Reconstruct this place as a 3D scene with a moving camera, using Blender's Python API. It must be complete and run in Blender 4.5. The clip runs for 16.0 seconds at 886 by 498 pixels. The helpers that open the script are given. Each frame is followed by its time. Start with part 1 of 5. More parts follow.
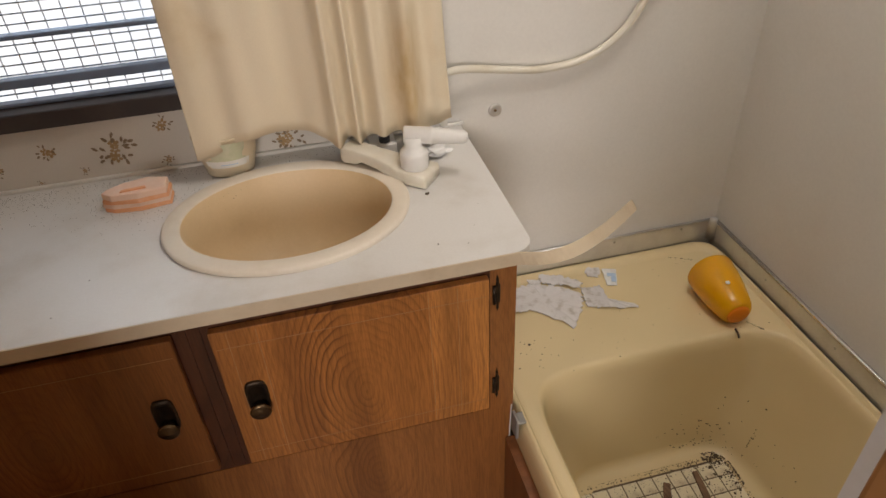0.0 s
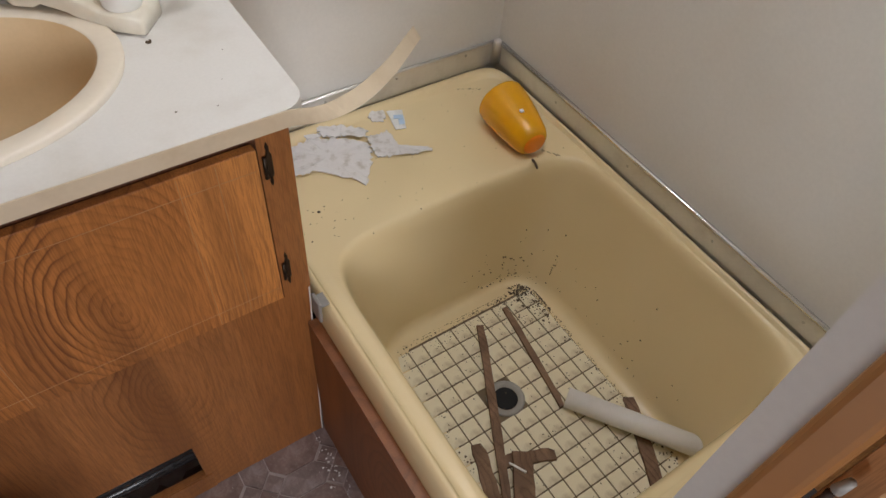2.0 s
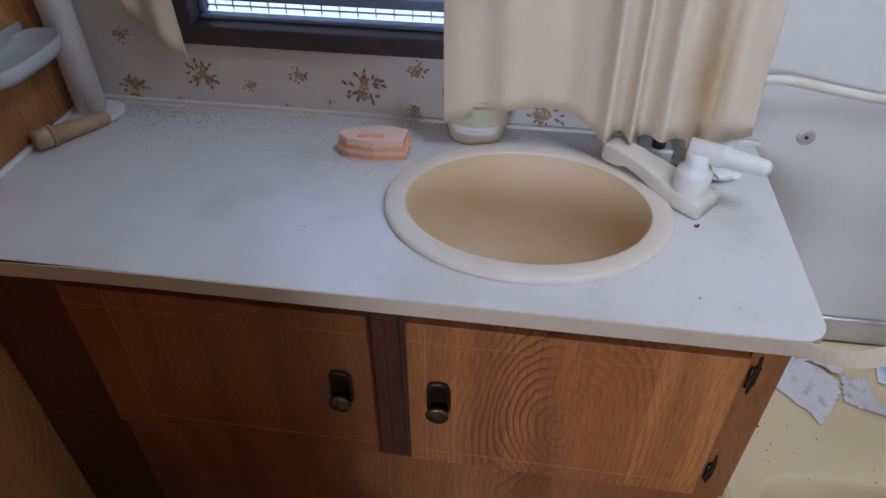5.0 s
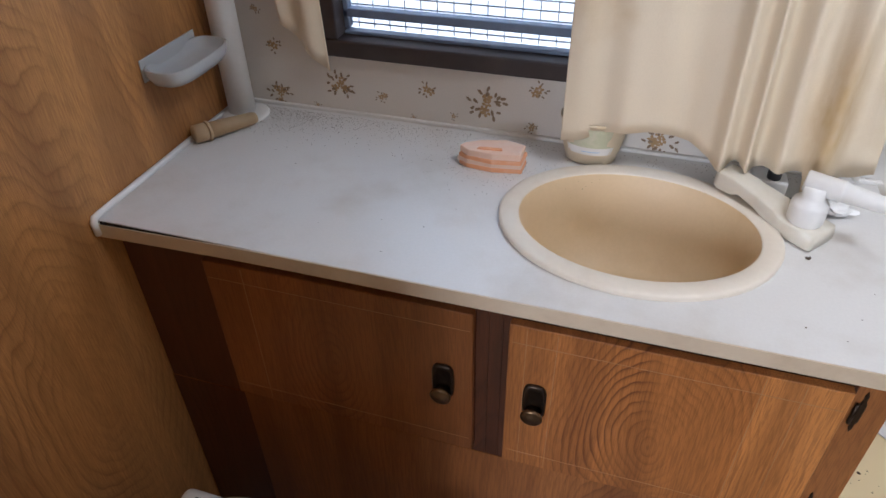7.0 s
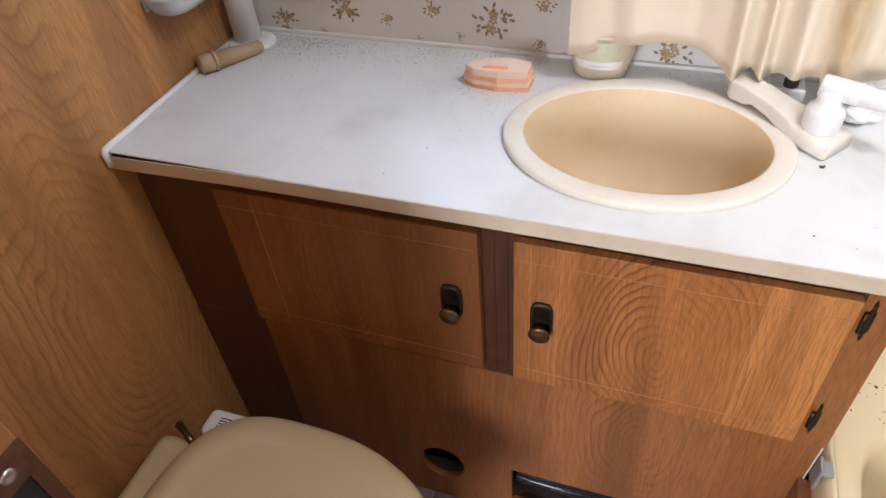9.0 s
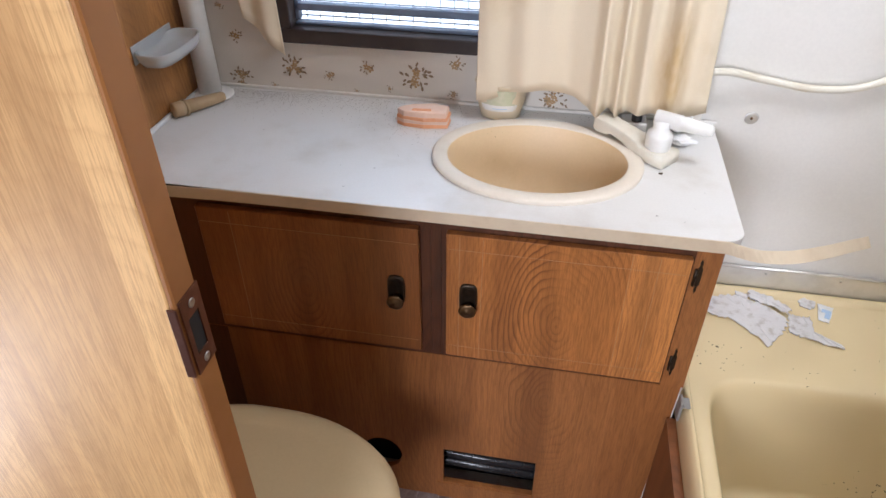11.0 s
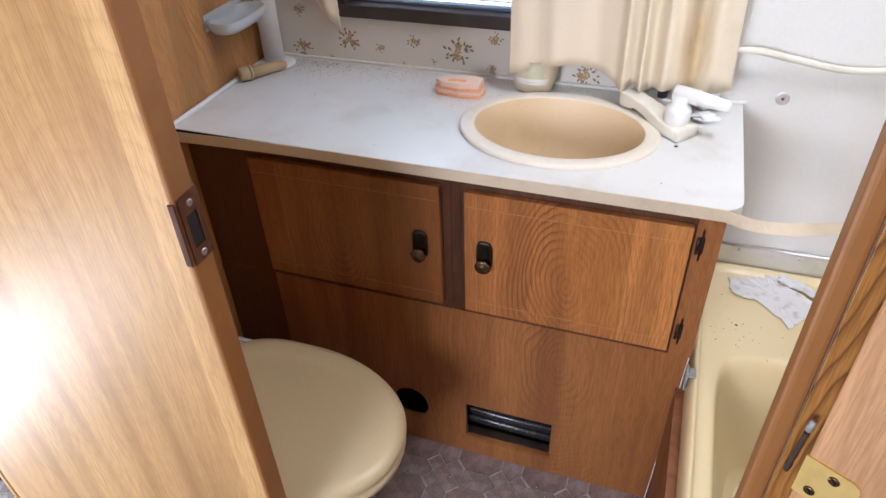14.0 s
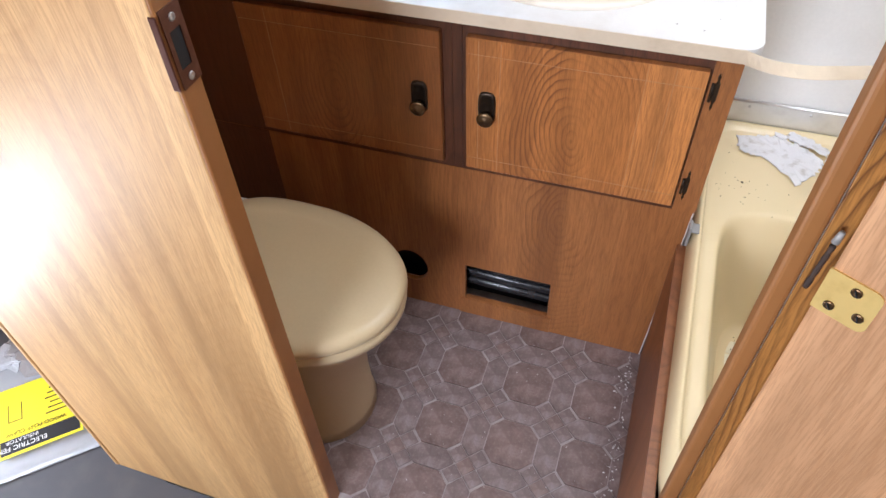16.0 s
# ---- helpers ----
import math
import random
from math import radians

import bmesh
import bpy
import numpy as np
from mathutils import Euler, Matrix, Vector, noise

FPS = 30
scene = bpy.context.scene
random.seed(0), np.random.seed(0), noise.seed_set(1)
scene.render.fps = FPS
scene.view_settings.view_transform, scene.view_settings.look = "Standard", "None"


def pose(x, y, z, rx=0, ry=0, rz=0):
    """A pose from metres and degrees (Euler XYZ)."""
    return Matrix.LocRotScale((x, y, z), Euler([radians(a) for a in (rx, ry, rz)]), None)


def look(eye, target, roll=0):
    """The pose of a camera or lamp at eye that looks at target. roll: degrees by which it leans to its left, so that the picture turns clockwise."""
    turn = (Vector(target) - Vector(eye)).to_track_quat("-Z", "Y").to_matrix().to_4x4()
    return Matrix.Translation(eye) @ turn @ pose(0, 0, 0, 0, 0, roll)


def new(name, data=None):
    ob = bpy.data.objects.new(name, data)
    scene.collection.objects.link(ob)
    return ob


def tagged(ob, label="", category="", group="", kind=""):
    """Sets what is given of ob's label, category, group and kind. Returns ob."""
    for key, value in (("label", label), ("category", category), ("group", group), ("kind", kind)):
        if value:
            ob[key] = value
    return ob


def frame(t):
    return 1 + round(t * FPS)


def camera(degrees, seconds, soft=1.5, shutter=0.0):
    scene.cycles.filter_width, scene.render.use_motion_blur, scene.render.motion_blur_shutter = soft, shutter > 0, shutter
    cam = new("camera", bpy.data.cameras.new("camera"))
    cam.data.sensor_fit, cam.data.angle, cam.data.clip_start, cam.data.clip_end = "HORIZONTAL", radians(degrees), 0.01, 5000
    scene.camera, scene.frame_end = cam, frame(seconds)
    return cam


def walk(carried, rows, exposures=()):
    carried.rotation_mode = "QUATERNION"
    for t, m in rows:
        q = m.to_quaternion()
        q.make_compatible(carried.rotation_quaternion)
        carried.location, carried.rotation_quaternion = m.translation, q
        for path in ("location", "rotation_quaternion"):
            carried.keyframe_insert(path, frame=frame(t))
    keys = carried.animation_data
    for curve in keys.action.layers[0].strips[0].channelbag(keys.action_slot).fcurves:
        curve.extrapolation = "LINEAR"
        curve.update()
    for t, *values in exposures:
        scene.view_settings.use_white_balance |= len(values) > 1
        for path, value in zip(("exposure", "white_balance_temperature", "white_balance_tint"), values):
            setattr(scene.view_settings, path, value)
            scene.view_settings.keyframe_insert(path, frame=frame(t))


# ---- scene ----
cam = camera(66.5, 16.0)
PATH = [
    (0, (0.746, -0.666, 1.351), (1.09, 0.894, 0.147), -3.0),
    (0.5, (0.799, -0.617, 1.308), (1.198, 0.891, 0.056), -0.6),
    (1, (0.82, -0.562, 1.327), (1.097, 0.939, 0.034), -3.2),
    (1.5, (0.812, -0.487, 1.286), (1.464, 0.718, -0.17), 3.4),
    (2, (0.805, -0.522, 1.253), (1.59, 0.49, -0.284), 6.1),
    (2.5, (0.814, -0.496, 1.205), (1.694, 0.324, -0.393), 10.8),
    (3, (0.811, -0.465, 1.206), (1.724, 0.297, -0.402), 13.8),
    (3.5, (0.78, -0.472, 1.233), (1.514, 0.55, -0.321), 5.8),
    (4, (0.766, -0.484, 1.278), (1.214, 0.863, -0.131), -2.1),
    (4.4, (0.762, -0.474, 1.324), (0.971, 0.986, -0.027), -2.0),
    (4.5, (0.751, -0.48, 1.314), (0.929, 1.01, -0.008), -1.0),
    (5, (0.701, -0.498, 1.311), (0.481, 1.016, 0.023), 0.0),
    (7.3, (0.69, -0.561, 1.328), (0.195, 0.938, 0.099), -1.2),
    (7.5, (0.696, -0.539, 1.312), (0.231, 0.931, 0.038), -1.8),
    (8, (0.695, -0.519, 1.3), (0.213, 0.864, -0.062), -2.9),
    (8.5, (0.696, -0.543, 1.296), (0.239, 0.803, -0.11), -2.8),
    (9, (0.733, -0.56, 1.308), (0.167, 0.793, -0.06), -5.6),
    (9.5, (0.69, -0.638, 1.368), (0.262, 0.852, 0.104), -4.5),
    (9.7, (0.684, -0.701, 1.375), (0.315, 0.85, 0.168), -3.2),
    (11.8, (0.818, -0.874, 1.381), (0.52, 0.693, 0.174), 0.6),
    (12, (0.843, -0.893, 1.359), (0.519, 0.648, 0.126), -0.1),
    (12.5, (0.882, -0.914, 1.345), (0.476, 0.571, 0.07), -0.8),
    (13, (0.899, -0.926, 1.346), (0.431, 0.533, 0.06), -2.0),
    (13.5, (0.888, -0.926, 1.363), (0.386, 0.544, 0.103), -1.5),
    (14, (0.888, -0.914, 1.379), (0.334, 0.578, 0.168), -2.3),
    (14.5, (0.892, -0.918, 1.368), (0.343, 0.57, 0.151), -2.9),
    (15, (0.891, -0.927, 1.328), (0.362, 0.508, 0.04), -4.0),
    (15.5, (0.886, -0.936, 1.308), (0.385, 0.377, -0.114), -3.8),
    (16, (0.879, -0.929, 1.317), (0.407, 0.351, -0.146), -2.3),
]
EXPOSURES = [(0, -1.5, 6950, 14), (0.5, -1.6, 6900, 15), (1.5, -1.52, 6500, 14), (2.5, -0.96, 5800, 10), (3, -0.88, 5600, 10), (4, -1.1, 5250, 12), (5, -1.62, 5050, 15), (7.5, -0.93, 5650, 13), (9, -0.5, 5700, 14), (9.5, -0.51, 5700, 13), (12, -0.8, 5650, 13), (12.5, -0.51, 5600, 12), (13, -0.48, 5550, 12), (14.5, -0.63, 5550, 13), (16, -0.39, 5500, 12)]
walk(cam, [(t, look(eye, target, roll)) for t, eye, target, roll in PATH], EXPOSURES)

# ---------------------------------------------------------------- world and light
world = bpy.data.worlds.new("sky")
scene.world = world
world.use_nodes = True
wn = world.node_tree.nodes
sky = wn.new("ShaderNodeTexSky")
sky.sky_type, sky.sun_disc = "NISHITA", False
sky.sun_elevation, sky.sun_rotation = radians(45), radians(143)
wn["Background"].inputs[1].default_value = 0.12
world.node_tree.links.new(sky.outputs[0], wn["Background"].inputs[0])

sun = new("sun", bpy.data.lights.new("sun", "SUN"))
sun.data.energy, sun.data.angle, sun.data.color = 3.0, radians(0.6), (1, 0.95, 0.86)
sun.matrix_world = look((3, -4, 5), (0, 0, 0))


def area(name, eye, target, sx, sy, power, colour):
    lamp = bpy.data.lights.new(name, "AREA")
    lamp.shape, lamp.size, lamp.size_y, lamp.energy, lamp.color = "RECTANGLE", sx, sy, power, colour
    ob = new(name, lamp)
    ob.matrix_world = look(eye, target)
    return ob


area("window_daylight", (0.40, 0.475, 1.22), (0.40, -0.5, 0.9), 0.36, 0.34, 2.2, (0.60, 0.80, 1.0))
area("hall_window_daylight", (0.30, -2.31, 1.32), (0.80, 0, 0.40), 0.6, 0.7, 60.0, (1.0, 0.98, 0.97))
# low lamp added out of view to brighten the partition panel
area("panel_glow_lamp", (-0.66, -0.80, 0.13), (0.0, -0.5, 0.33), 0.5, 0.26, 17.0, (1.0, 0.98, 0.97))
area("roof_vent_daylight", (1.20, -0.05, 1.985), (1.20, -0.05, 0), 0.34, 0.34, 14.5, (1.0, 0.97, 0.92))


# ---------------------------------------------------------------- materials
def mat(name, colour, rough=0.5, metal=0.0, spec=0.5):
    m = bpy.data.materials.new(name)
    m.use_nodes = True
    b = m.node_tree.nodes["Principled BSDF"]
    b.inputs["Base Color"].default_value = (*colour, 1)
    b.inputs["Roughness"].default_value = rough
    b.inputs["Metallic"].default_value = metal
    b.inputs["Specular IOR Level"].default_value = spec
    return m


def coords(m, scale=(1, 1, 1), place=(0, 0, 0)):
    n, l = m.node_tree.nodes, m.node_tree.links
    c, mp = n.new("ShaderNodeTexCoord"), n.new("ShaderNodeMapping")
    mp.inputs["Scale"].default_value = scale
    mp.inputs["Location"].default_value = [-p * s for p, s in zip(place, scale)]
    l.new(c.outputs["Object"], mp.inputs["Vector"])
    return mp.outputs["Vector"]


def noise_tex(m, vec, scale, detail=4.0, rough=0.55, distort=0.0):
    t = m.node_tree.nodes.new("ShaderNodeTexNoise")
    t.inputs["Scale"].default_value, t.inputs["Detail"].default_value = scale, detail
    t.inputs["Roughness"].default_value, t.inputs["Distortion"].default_value = rough, distort
    m.node_tree.links.new(vec, t.inputs["Vector"])
    return t.outputs["Fac"]


def ramp(m, fac, stops):
    r = m.node_tree.nodes.new("ShaderNodeValToRGB")
    e = r.color_ramp.elements
    while len(e) < len(stops):
        e.new(0.5)
    for el, (p, c) in zip(e, stops):
        el.position, el.color = p, (*c, 1) if len(c) == 3 else c
    m.node_tree.links.new(fac, r.inputs["Fac"])
    return r.outputs["Color"]


def mix(m, fac, a, b, mode="MIX"):
    x = m.node_tree.nodes.new("ShaderNodeMix")
    x.data_type, x.blend_type = "RGBA", mode
    for key, value in ((0, fac), (6, a), (7, b)):
        if isinstance(value, (int, float)):
            x.inputs[key].default_value = value
        elif isinstance(value, tuple):
            x.inputs[key].default_value = (*value, 1)
        else:
            m.node_tree.links.new(value, x.inputs[key])
    return x.outputs[2]


def bump(m, height, strength=0.2, dist=0.002):
    b = m.node_tree.nodes.new("ShaderNodeBump")
    b.inputs["Strength"].default_value, b.inputs["Distance"].default_value = strength, dist
    m.node_tree.links.new(height, b.inputs["Height"])
    m.node_tree.links.new(b.outputs["Normal"], m.node_tree.nodes["Principled BSDF"].inputs["Normal"])


def base(m, colour):
    m.node_tree.links.new(colour, m.node_tree.nodes["Principled BSDF"].inputs["Base Color"])


def gloss(m, fac, lo, hi):
    r = m.node_tree.nodes.new("ShaderNodeMapRange")
    r.inputs["To Min"].default_value, r.inputs["To Max"].default_value = lo, hi
    m.node_tree.links.new(fac, r.inputs["Value"])
    m.node_tree.links.new(r.outputs["Result"], m.node_tree.nodes["Principled BSDF"].inputs["Roughness"])


def speckled(name, colour, dirt, rough=0.5, scale=6.0, lo=0.45, hi=0.75, fine=120.0, amount=0.5, metal=0.0, bumpy=0.05):
    """A plain surface with soft stains and a fine grain."""
    m = mat(name, colour, rough, metal)
    v = coords(m)
    big = noise_tex(m, v, scale, 5)
    small = noise_tex(m, v, fine, 3)
    soft = m.node_tree.nodes.new("ShaderNodeMapRange")
    soft.interpolation_type = "SMOOTHSTEP"
    for key, value in (("From Min", lo), ("From Max", hi), ("To Max", amount)):
        soft.inputs[key].default_value = value
    m.node_tree.links.new(big, soft.inputs["Value"])
    stain = soft.outputs["Result"]
    c = mix(m, stain, colour, dirt)
    c = mix(m, 0.05, c, ramp(m, small, [(0.3, (0.25,) * 3), (0.7, (1, 1, 1))]), "MULTIPLY")
    base(m, c)
    gloss(m, big, rough * 0.8, min(1, rough * 1.25))
    bump(m, small, bumpy, 0.001)
    return m


def wood(name, light, dark, centre=(0.8, 0, 0.6), rings=(26, 3, 7), rough=0.42, warp=1.0, streak=70.0, contrast=0.9, seam=0.64, board=0.254, last=False, reach=0.0, rest=0.22):
    """Printed wood grain, running upright: boards of changing tone, fine pores and one uneven oval figure at centre."""
    m = mat(name, light, rough)
    n, l = m.node_tree.nodes, m.node_tree.links

    def calc(op, a, b=None):
        x = n.new("ShaderNodeMath")
        x.operation = op
        for k, value in enumerate((a, b)):
            if isinstance(value, (int, float)):
                x.inputs[k].default_value = value
            elif value is not None:
                l.new(value, x.inputs[k])
        return x.outputs[0]
    along = 0 if rings[0] >= rings[1] else 1
    stretch = 0.5 if rings[2] > 2 else 0.15 if rings[2] == 2 else 0.05
    shape = (1, 0, stretch) if along == 0 else (0, 1, stretch)
    size = n.new("ShaderNodeVectorMath")
    size.operation = "LENGTH"
    l.new(coords(m, shape, centre), size.inputs[0])
    bend = noise_tex(m, coords(m, (9, 9, 2.6)), 1.0, 1.5, 0.45)
    ripple = noise_tex(m, coords(m, (34, 34, 12)), 1.0, 2)
    f = calc("MULTIPLY", size.outputs["Value"], rings[along] * 3.2)
    f = calc("ADD", f, calc("MULTIPLY", bend, 7.5 * warp))
    f = calc("ADD", f, calc("MULTIPLY", ripple, 0.9 * warp))
    saw = calc("FRACT", f)
    split = n.new("ShaderNodeSeparateXYZ")
    l.new(coords(m), split.inputs[0])
    number = calc("FLOOR", calc("DIVIDE", calc("SUBTRACT", split.outputs[along], seam), board))
    chance = n.new("ShaderNodeTexWhiteNoise")
    chance.noise_dimensions = "1D"
    l.new(number, chance.inputs["W"])
    pore = noise_tex(m, coords(m, (9, 9, 0.35)), streak, 4, 0.7)
    tone = noise_tex(m, coords(m, (13, 13, 0.8)), 1.0, 2)
    fade = noise_tex(m, coords(m, (7, 7, 2.2)), 1.0, 2)
    deep = tuple(a * 0.72 + b * 0.28 for a, b in zip(light, dark))
    ground = ramp(m, tone, [(0.36, tuple(x * 0.86 for x in deep)), (0.47, light), (0.56, tuple(min(1, x * 1.14) for x in light)), (0.66, deep)])
    which = calc("GREATER_THAN", split.outputs[along], seam + board) if last else chance.outputs["Value"]
    ground = mix(m, 1.0, ground, ramp(m, which, [(0.0, (0.90, 0.87, 0.84)), (1.0, (1.14, 1.17, 1.20))]), "MULTIPLY")
    lines = ramp(m, saw, [(0.0, (0.55,) * 3), (0.12, (0, 0, 0)), (0.55, (0.05,) * 3), (0.84, (0.5,) * 3), (0.96, (1, 1, 1)), (1.0, (0.6,) * 3)])
    k = mix(m, 1.0, lines, ramp(m, fade, [(0.40, (0.12 * contrast,) * 3), (0.57, (0.78 * contrast,) * 3)]), "MULTIPLY")
    if reach:
        near = n.new("ShaderNodeMapRange")
        near.interpolation_type = "SMOOTHSTEP"
        for key, value in (("From Min", reach * 0.55), ("From Max", reach), ("To Min", 1.0), ("To Max", rest)):
            near.inputs[key].default_value = value
        l.new(calc("ADD", size.outputs["Value"], calc("MULTIPLY", calc("SUBTRACT", bend, 0.5), reach * 0.9)), near.inputs["Value"])
        k = mix(m, 1.0, k, near.outputs["Result"], "MULTIPLY")
    c = mix(m, k, ground, dark)
    c = mix(m, ramp(m, pore, [(0.40, (0.42,) * 3), (0.56, (0, 0, 0))]), c, tuple(x * 0.75 for x in dark))
    base(m, c)
    gloss(m, pore, rough * 0.85, rough * 1.15)
    bump(m, pore, 0.10, 0.0006)
    return m


OAK_D, OAK_L = (0.165, 0.055, 0.017), (0.46, 0.20, 0.060)
M_DOOR_R = wood("oak_print_figured", (0.50, 0.200, 0.052), OAK_D, (0.772, 0.03, 0.575), (36, 3, 15), 0.36, 1.15, contrast=1.45, seam=0.62, board=0.253, last=True, reach=0.14, rest=0.30)
# left door's oak is coloured darker than the right's to hold its shade
M_DOOR_L_SHADED = wood("oak_print_left_shaded", (0.34, 0.130, 0.037), OAK_D, (0.33, 0.03, 0.60), (32, 3, 9), 0.36, 0.9, contrast=1.1, reach=0.13, rest=0.3)
M_FACE = wood("oak_print_lower", (0.37, 0.148, 0.042), OAK_D, (0.772, 0.04, 0.36), (32, 3, 5), 0.42, 1.0, contrast=1.15, reach=0.11, rest=0.4)
# dark frame brown, with the shadow gap round the doors put into its colour
M_FRAME_SHADE = wood("walnut_frame_shaded", (0.125, 0.045, 0.020), (0.06, 0.022, 0.010), (0.55, 0, 0.2), (20, 3, 2), 0.45)
M_PANEL = wood("oak_print_partition", (0.53, 0.325, 0.13), (0.36, 0.18, 0.055), (0.40, -0.5, 0.24), (22, 3, 5), 0.50, 0.7, 70, 0.75, 0.05, 0.19, reach=0.11, rest=0.35)
M_LEFTWALL = wood("oak_print_side_wall", (0.44, 0.21, 0.065), (0.20, 0.075, 0.022), (0, -0.10, 0.55), (3, 22, 5), 0.42, 1.1, seam=-0.02, board=0.21)
M_JAMB = speckled("jamb_brown_paint", (0.29, 0.125, 0.035), (0.20, 0.08, 0.02), 0.45, 9)
M_OAK = wood("solid_oak", (0.34, 0.155, 0.035), (0.11, 0.04, 0.010), (1.075, -0.53, 0.86), (34, 3, 2), 0.40, 1.1, 90, 1.25, 1.0, 0.2)
M_LEAF = wood("door_leaf_print", (0.50, 0.28, 0.135), (0.34, 0.17, 0.07), (1.0, -0.55, 0.5), (18, 3, 1), 0.45, 0.8, 70, 0.7, 1.0, 0.21)
M_APRON = wood("apron_print", (0.27, 0.105, 0.036), (0.14, 0.05, 0.016), (1.0, -0.2, 0.2), (3, 20, 4), 0.45)
M_STICK = wood("old_stick_wood", (0.21, 0.125, 0.075), (0.09, 0.05, 0.03), (1.2, -0.2, 0.1), (30, 30, 3), 0.8)
M_TOP = speckled("counter_laminate", (0.72, 0.71, 0.69), (0.50, 0.45, 0.38), 0.30, 7, 0.46, 0.74, 260, 0.5)
M_EDGE = speckled("cream_edge_band", (0.66, 0.55, 0.40), (0.45, 0.33, 0.2), 0.45, 12)
M_BASIN = speckled("basin_cream_plastic", (0.68, 0.52, 0.32), (0.54, 0.36, 0.17), 0.50, 7, 0.45, 0.75, 200, 0.6)
M_RIM = speckled("basin_rim", (0.76, 0.69, 0.58), (0.64, 0.54, 0.42), 0.40, 14)
M_TUB = mat("tub_yellow_plastic", (0.76, 0.63, 0.37), 0.26)
_n = noise_tex(M_TUB, coords(M_TUB), 6, 1.0)
base(M_TUB, mix(M_TUB, _n, (0.80, 0.66, 0.39), (0.71, 0.57, 0.33)))
bump(M_TUB, noise_tex(M_TUB, coords(M_TUB), 160, 2), 0.05, 0.001)
M_TOILET = speckled("toilet_cream_plastic", (0.55, 0.44, 0.26), (0.45, 0.34, 0.18), 0.33, 4, 0.5, 0.9, 200, 0.4)
M_WHITE = speckled("white_wall_board", (0.75, 0.73, 0.69), (0.64, 0.60, 0.53), 0.55, 2.5, 0.45, 0.8, 160, 0.5)
M_CEIL = speckled("ceiling_board", (0.72, 0.70, 0.65), (0.6, 0.56, 0.5), 0.7, 3)
M_PLASTIC = speckled("white_plastic", (0.80, 0.79, 0.76), (0.62, 0.58, 0.5), 0.35, 20, 0.55, 0.85)
M_TAP = speckled("tap_aged_plastic", (0.74, 0.70, 0.60), (0.6, 0.52, 0.38), 0.30, 16)
M_PVC = speckled("pvc_pipe", (0.74, 0.73, 0.72), (0.58, 0.56, 0.53), 0.38, 14)
M_BLACK = mat("black_rubber", (0.012, 0.012, 0.013), 0.5)
# flat black that paints the shade inside holes and gaps
M_VOID_SHADE = mat("void_shade_black", (0.006, 0.006, 0.007), 0.8)
M_DUCT = speckled("black_duct_plastic", (0.012, 0.012, 0.014), (0.03, 0.03, 0.032), 0.25, 30)
M_ALU = speckled("aluminium_trim", (0.74, 0.73, 0.71), (0.55, 0.53, 0.50), 0.33, 20, metal=0.6)
M_LIP = speckled("polished_aluminium_lip", (0.80, 0.80, 0.80), (0.62, 0.61, 0.60), 0.22, 30, metal=0.9)
M_CHROME = speckled("dull_chrome", (0.55, 0.55, 0.55), (0.3, 0.28, 0.25), 0.3, 30, metal=1.0)
M_BRONZE = speckled("aged_bronze", (0.045, 0.030, 0.020), (0.10, 0.06, 0.03), 0.38, 60, metal=0.7)
M_KNOB = speckled("brass_dark", (0.16, 0.10, 0.05), (0.05, 0.03, 0.02), 0.32, 80, metal=0.9)
M_BRASS = speckled("bright_brass", (0.80, 0.58, 0.20), (0.55, 0.36, 0.10), 0.38, 60, metal=0.45)
M_GREYMETAL = speckled("dull_grey_metal", (0.34, 0.33, 0.31), (0.22, 0.20, 0.18), 0.6, 40, metal=0.3)
M_RUST = speckled("rusted_steel", (0.050, 0.032, 0.024), (0.10, 0.055, 0.03), 0.75, 90, metal=0.3)
M_STRIKE = speckled("brown_strike_plate", (0.11, 0.045, 0.03), (0.2, 0.1, 0.07), 0.3, 60, metal=0.6)
M_FRAMEWIN = speckled("bronze_window_frame", (0.040, 0.028, 0.026), (0.075, 0.058, 0.05), 0.5, 18)
M_BLUE = speckled("blue_grey_sash", (0.20, 0.26, 0.38), (0.12, 0.14, 0.18), 0.4, 30)
M_ORANGE = speckled("orange_translucent_plastic", (1.0, 0.50, 0.004), (0.95, 0.40, 0.004), 0.24, 12, 0.45, 0.8)
M_ORANGE.node_tree.nodes["Principled BSDF"].inputs["Transmission Weight"].default_value = 0.25
M_ORANGE2 = speckled("deep_orange_plastic", (0.90, 0.26, 0.006), (0.80, 0.20, 0.005), 0.26, 12)
M_SOAP = speckled("peach_sponge", (0.86, 0.60, 0.46), (0.86, 0.70, 0.60), 0.7, 30, 0.4, 0.7)
M_SOAP2 = speckled("orange_sponge_side", (0.86, 0.42, 0.22), (0.86, 0.56, 0.40), 0.75, 60)
M_PAINTFLAKE = speckled("peeled_white_sheet", (0.72, 0.70, 0.69), (0.40, 0.35, 0.29), 0.8, 55, 0.50, 0.78, 300, 0.8, bumpy=0.5)
M_LABELBLUE = mat("pale_blue_label", (0.45, 0.6, 0.78), 0.6)
M_PAPER = speckled("white_tissue", (0.82, 0.82, 0.81), (0.66, 0.64, 0.62), 0.9, 30)
M_GREEN = speckled("pale_green_label", (0.56, 0.58, 0.40), (0.66, 0.62, 0.50), 0.5, 60, 0.4, 0.6)
M_PLUG = speckled("tan_plug_plastic", (0.42, 0.30, 0.17), (0.24, 0.16, 0.09), 0.45, 30)
M_DIRT = speckled("dry_dirt", (0.085, 0.060, 0.036), (0.17, 0.125, 0.08), 0.95, 60)
M_YELLOW = speckled("yellow_label", (0.82, 0.68, 0.02), (0.7, 0.56, 0.03), 0.5, 20)
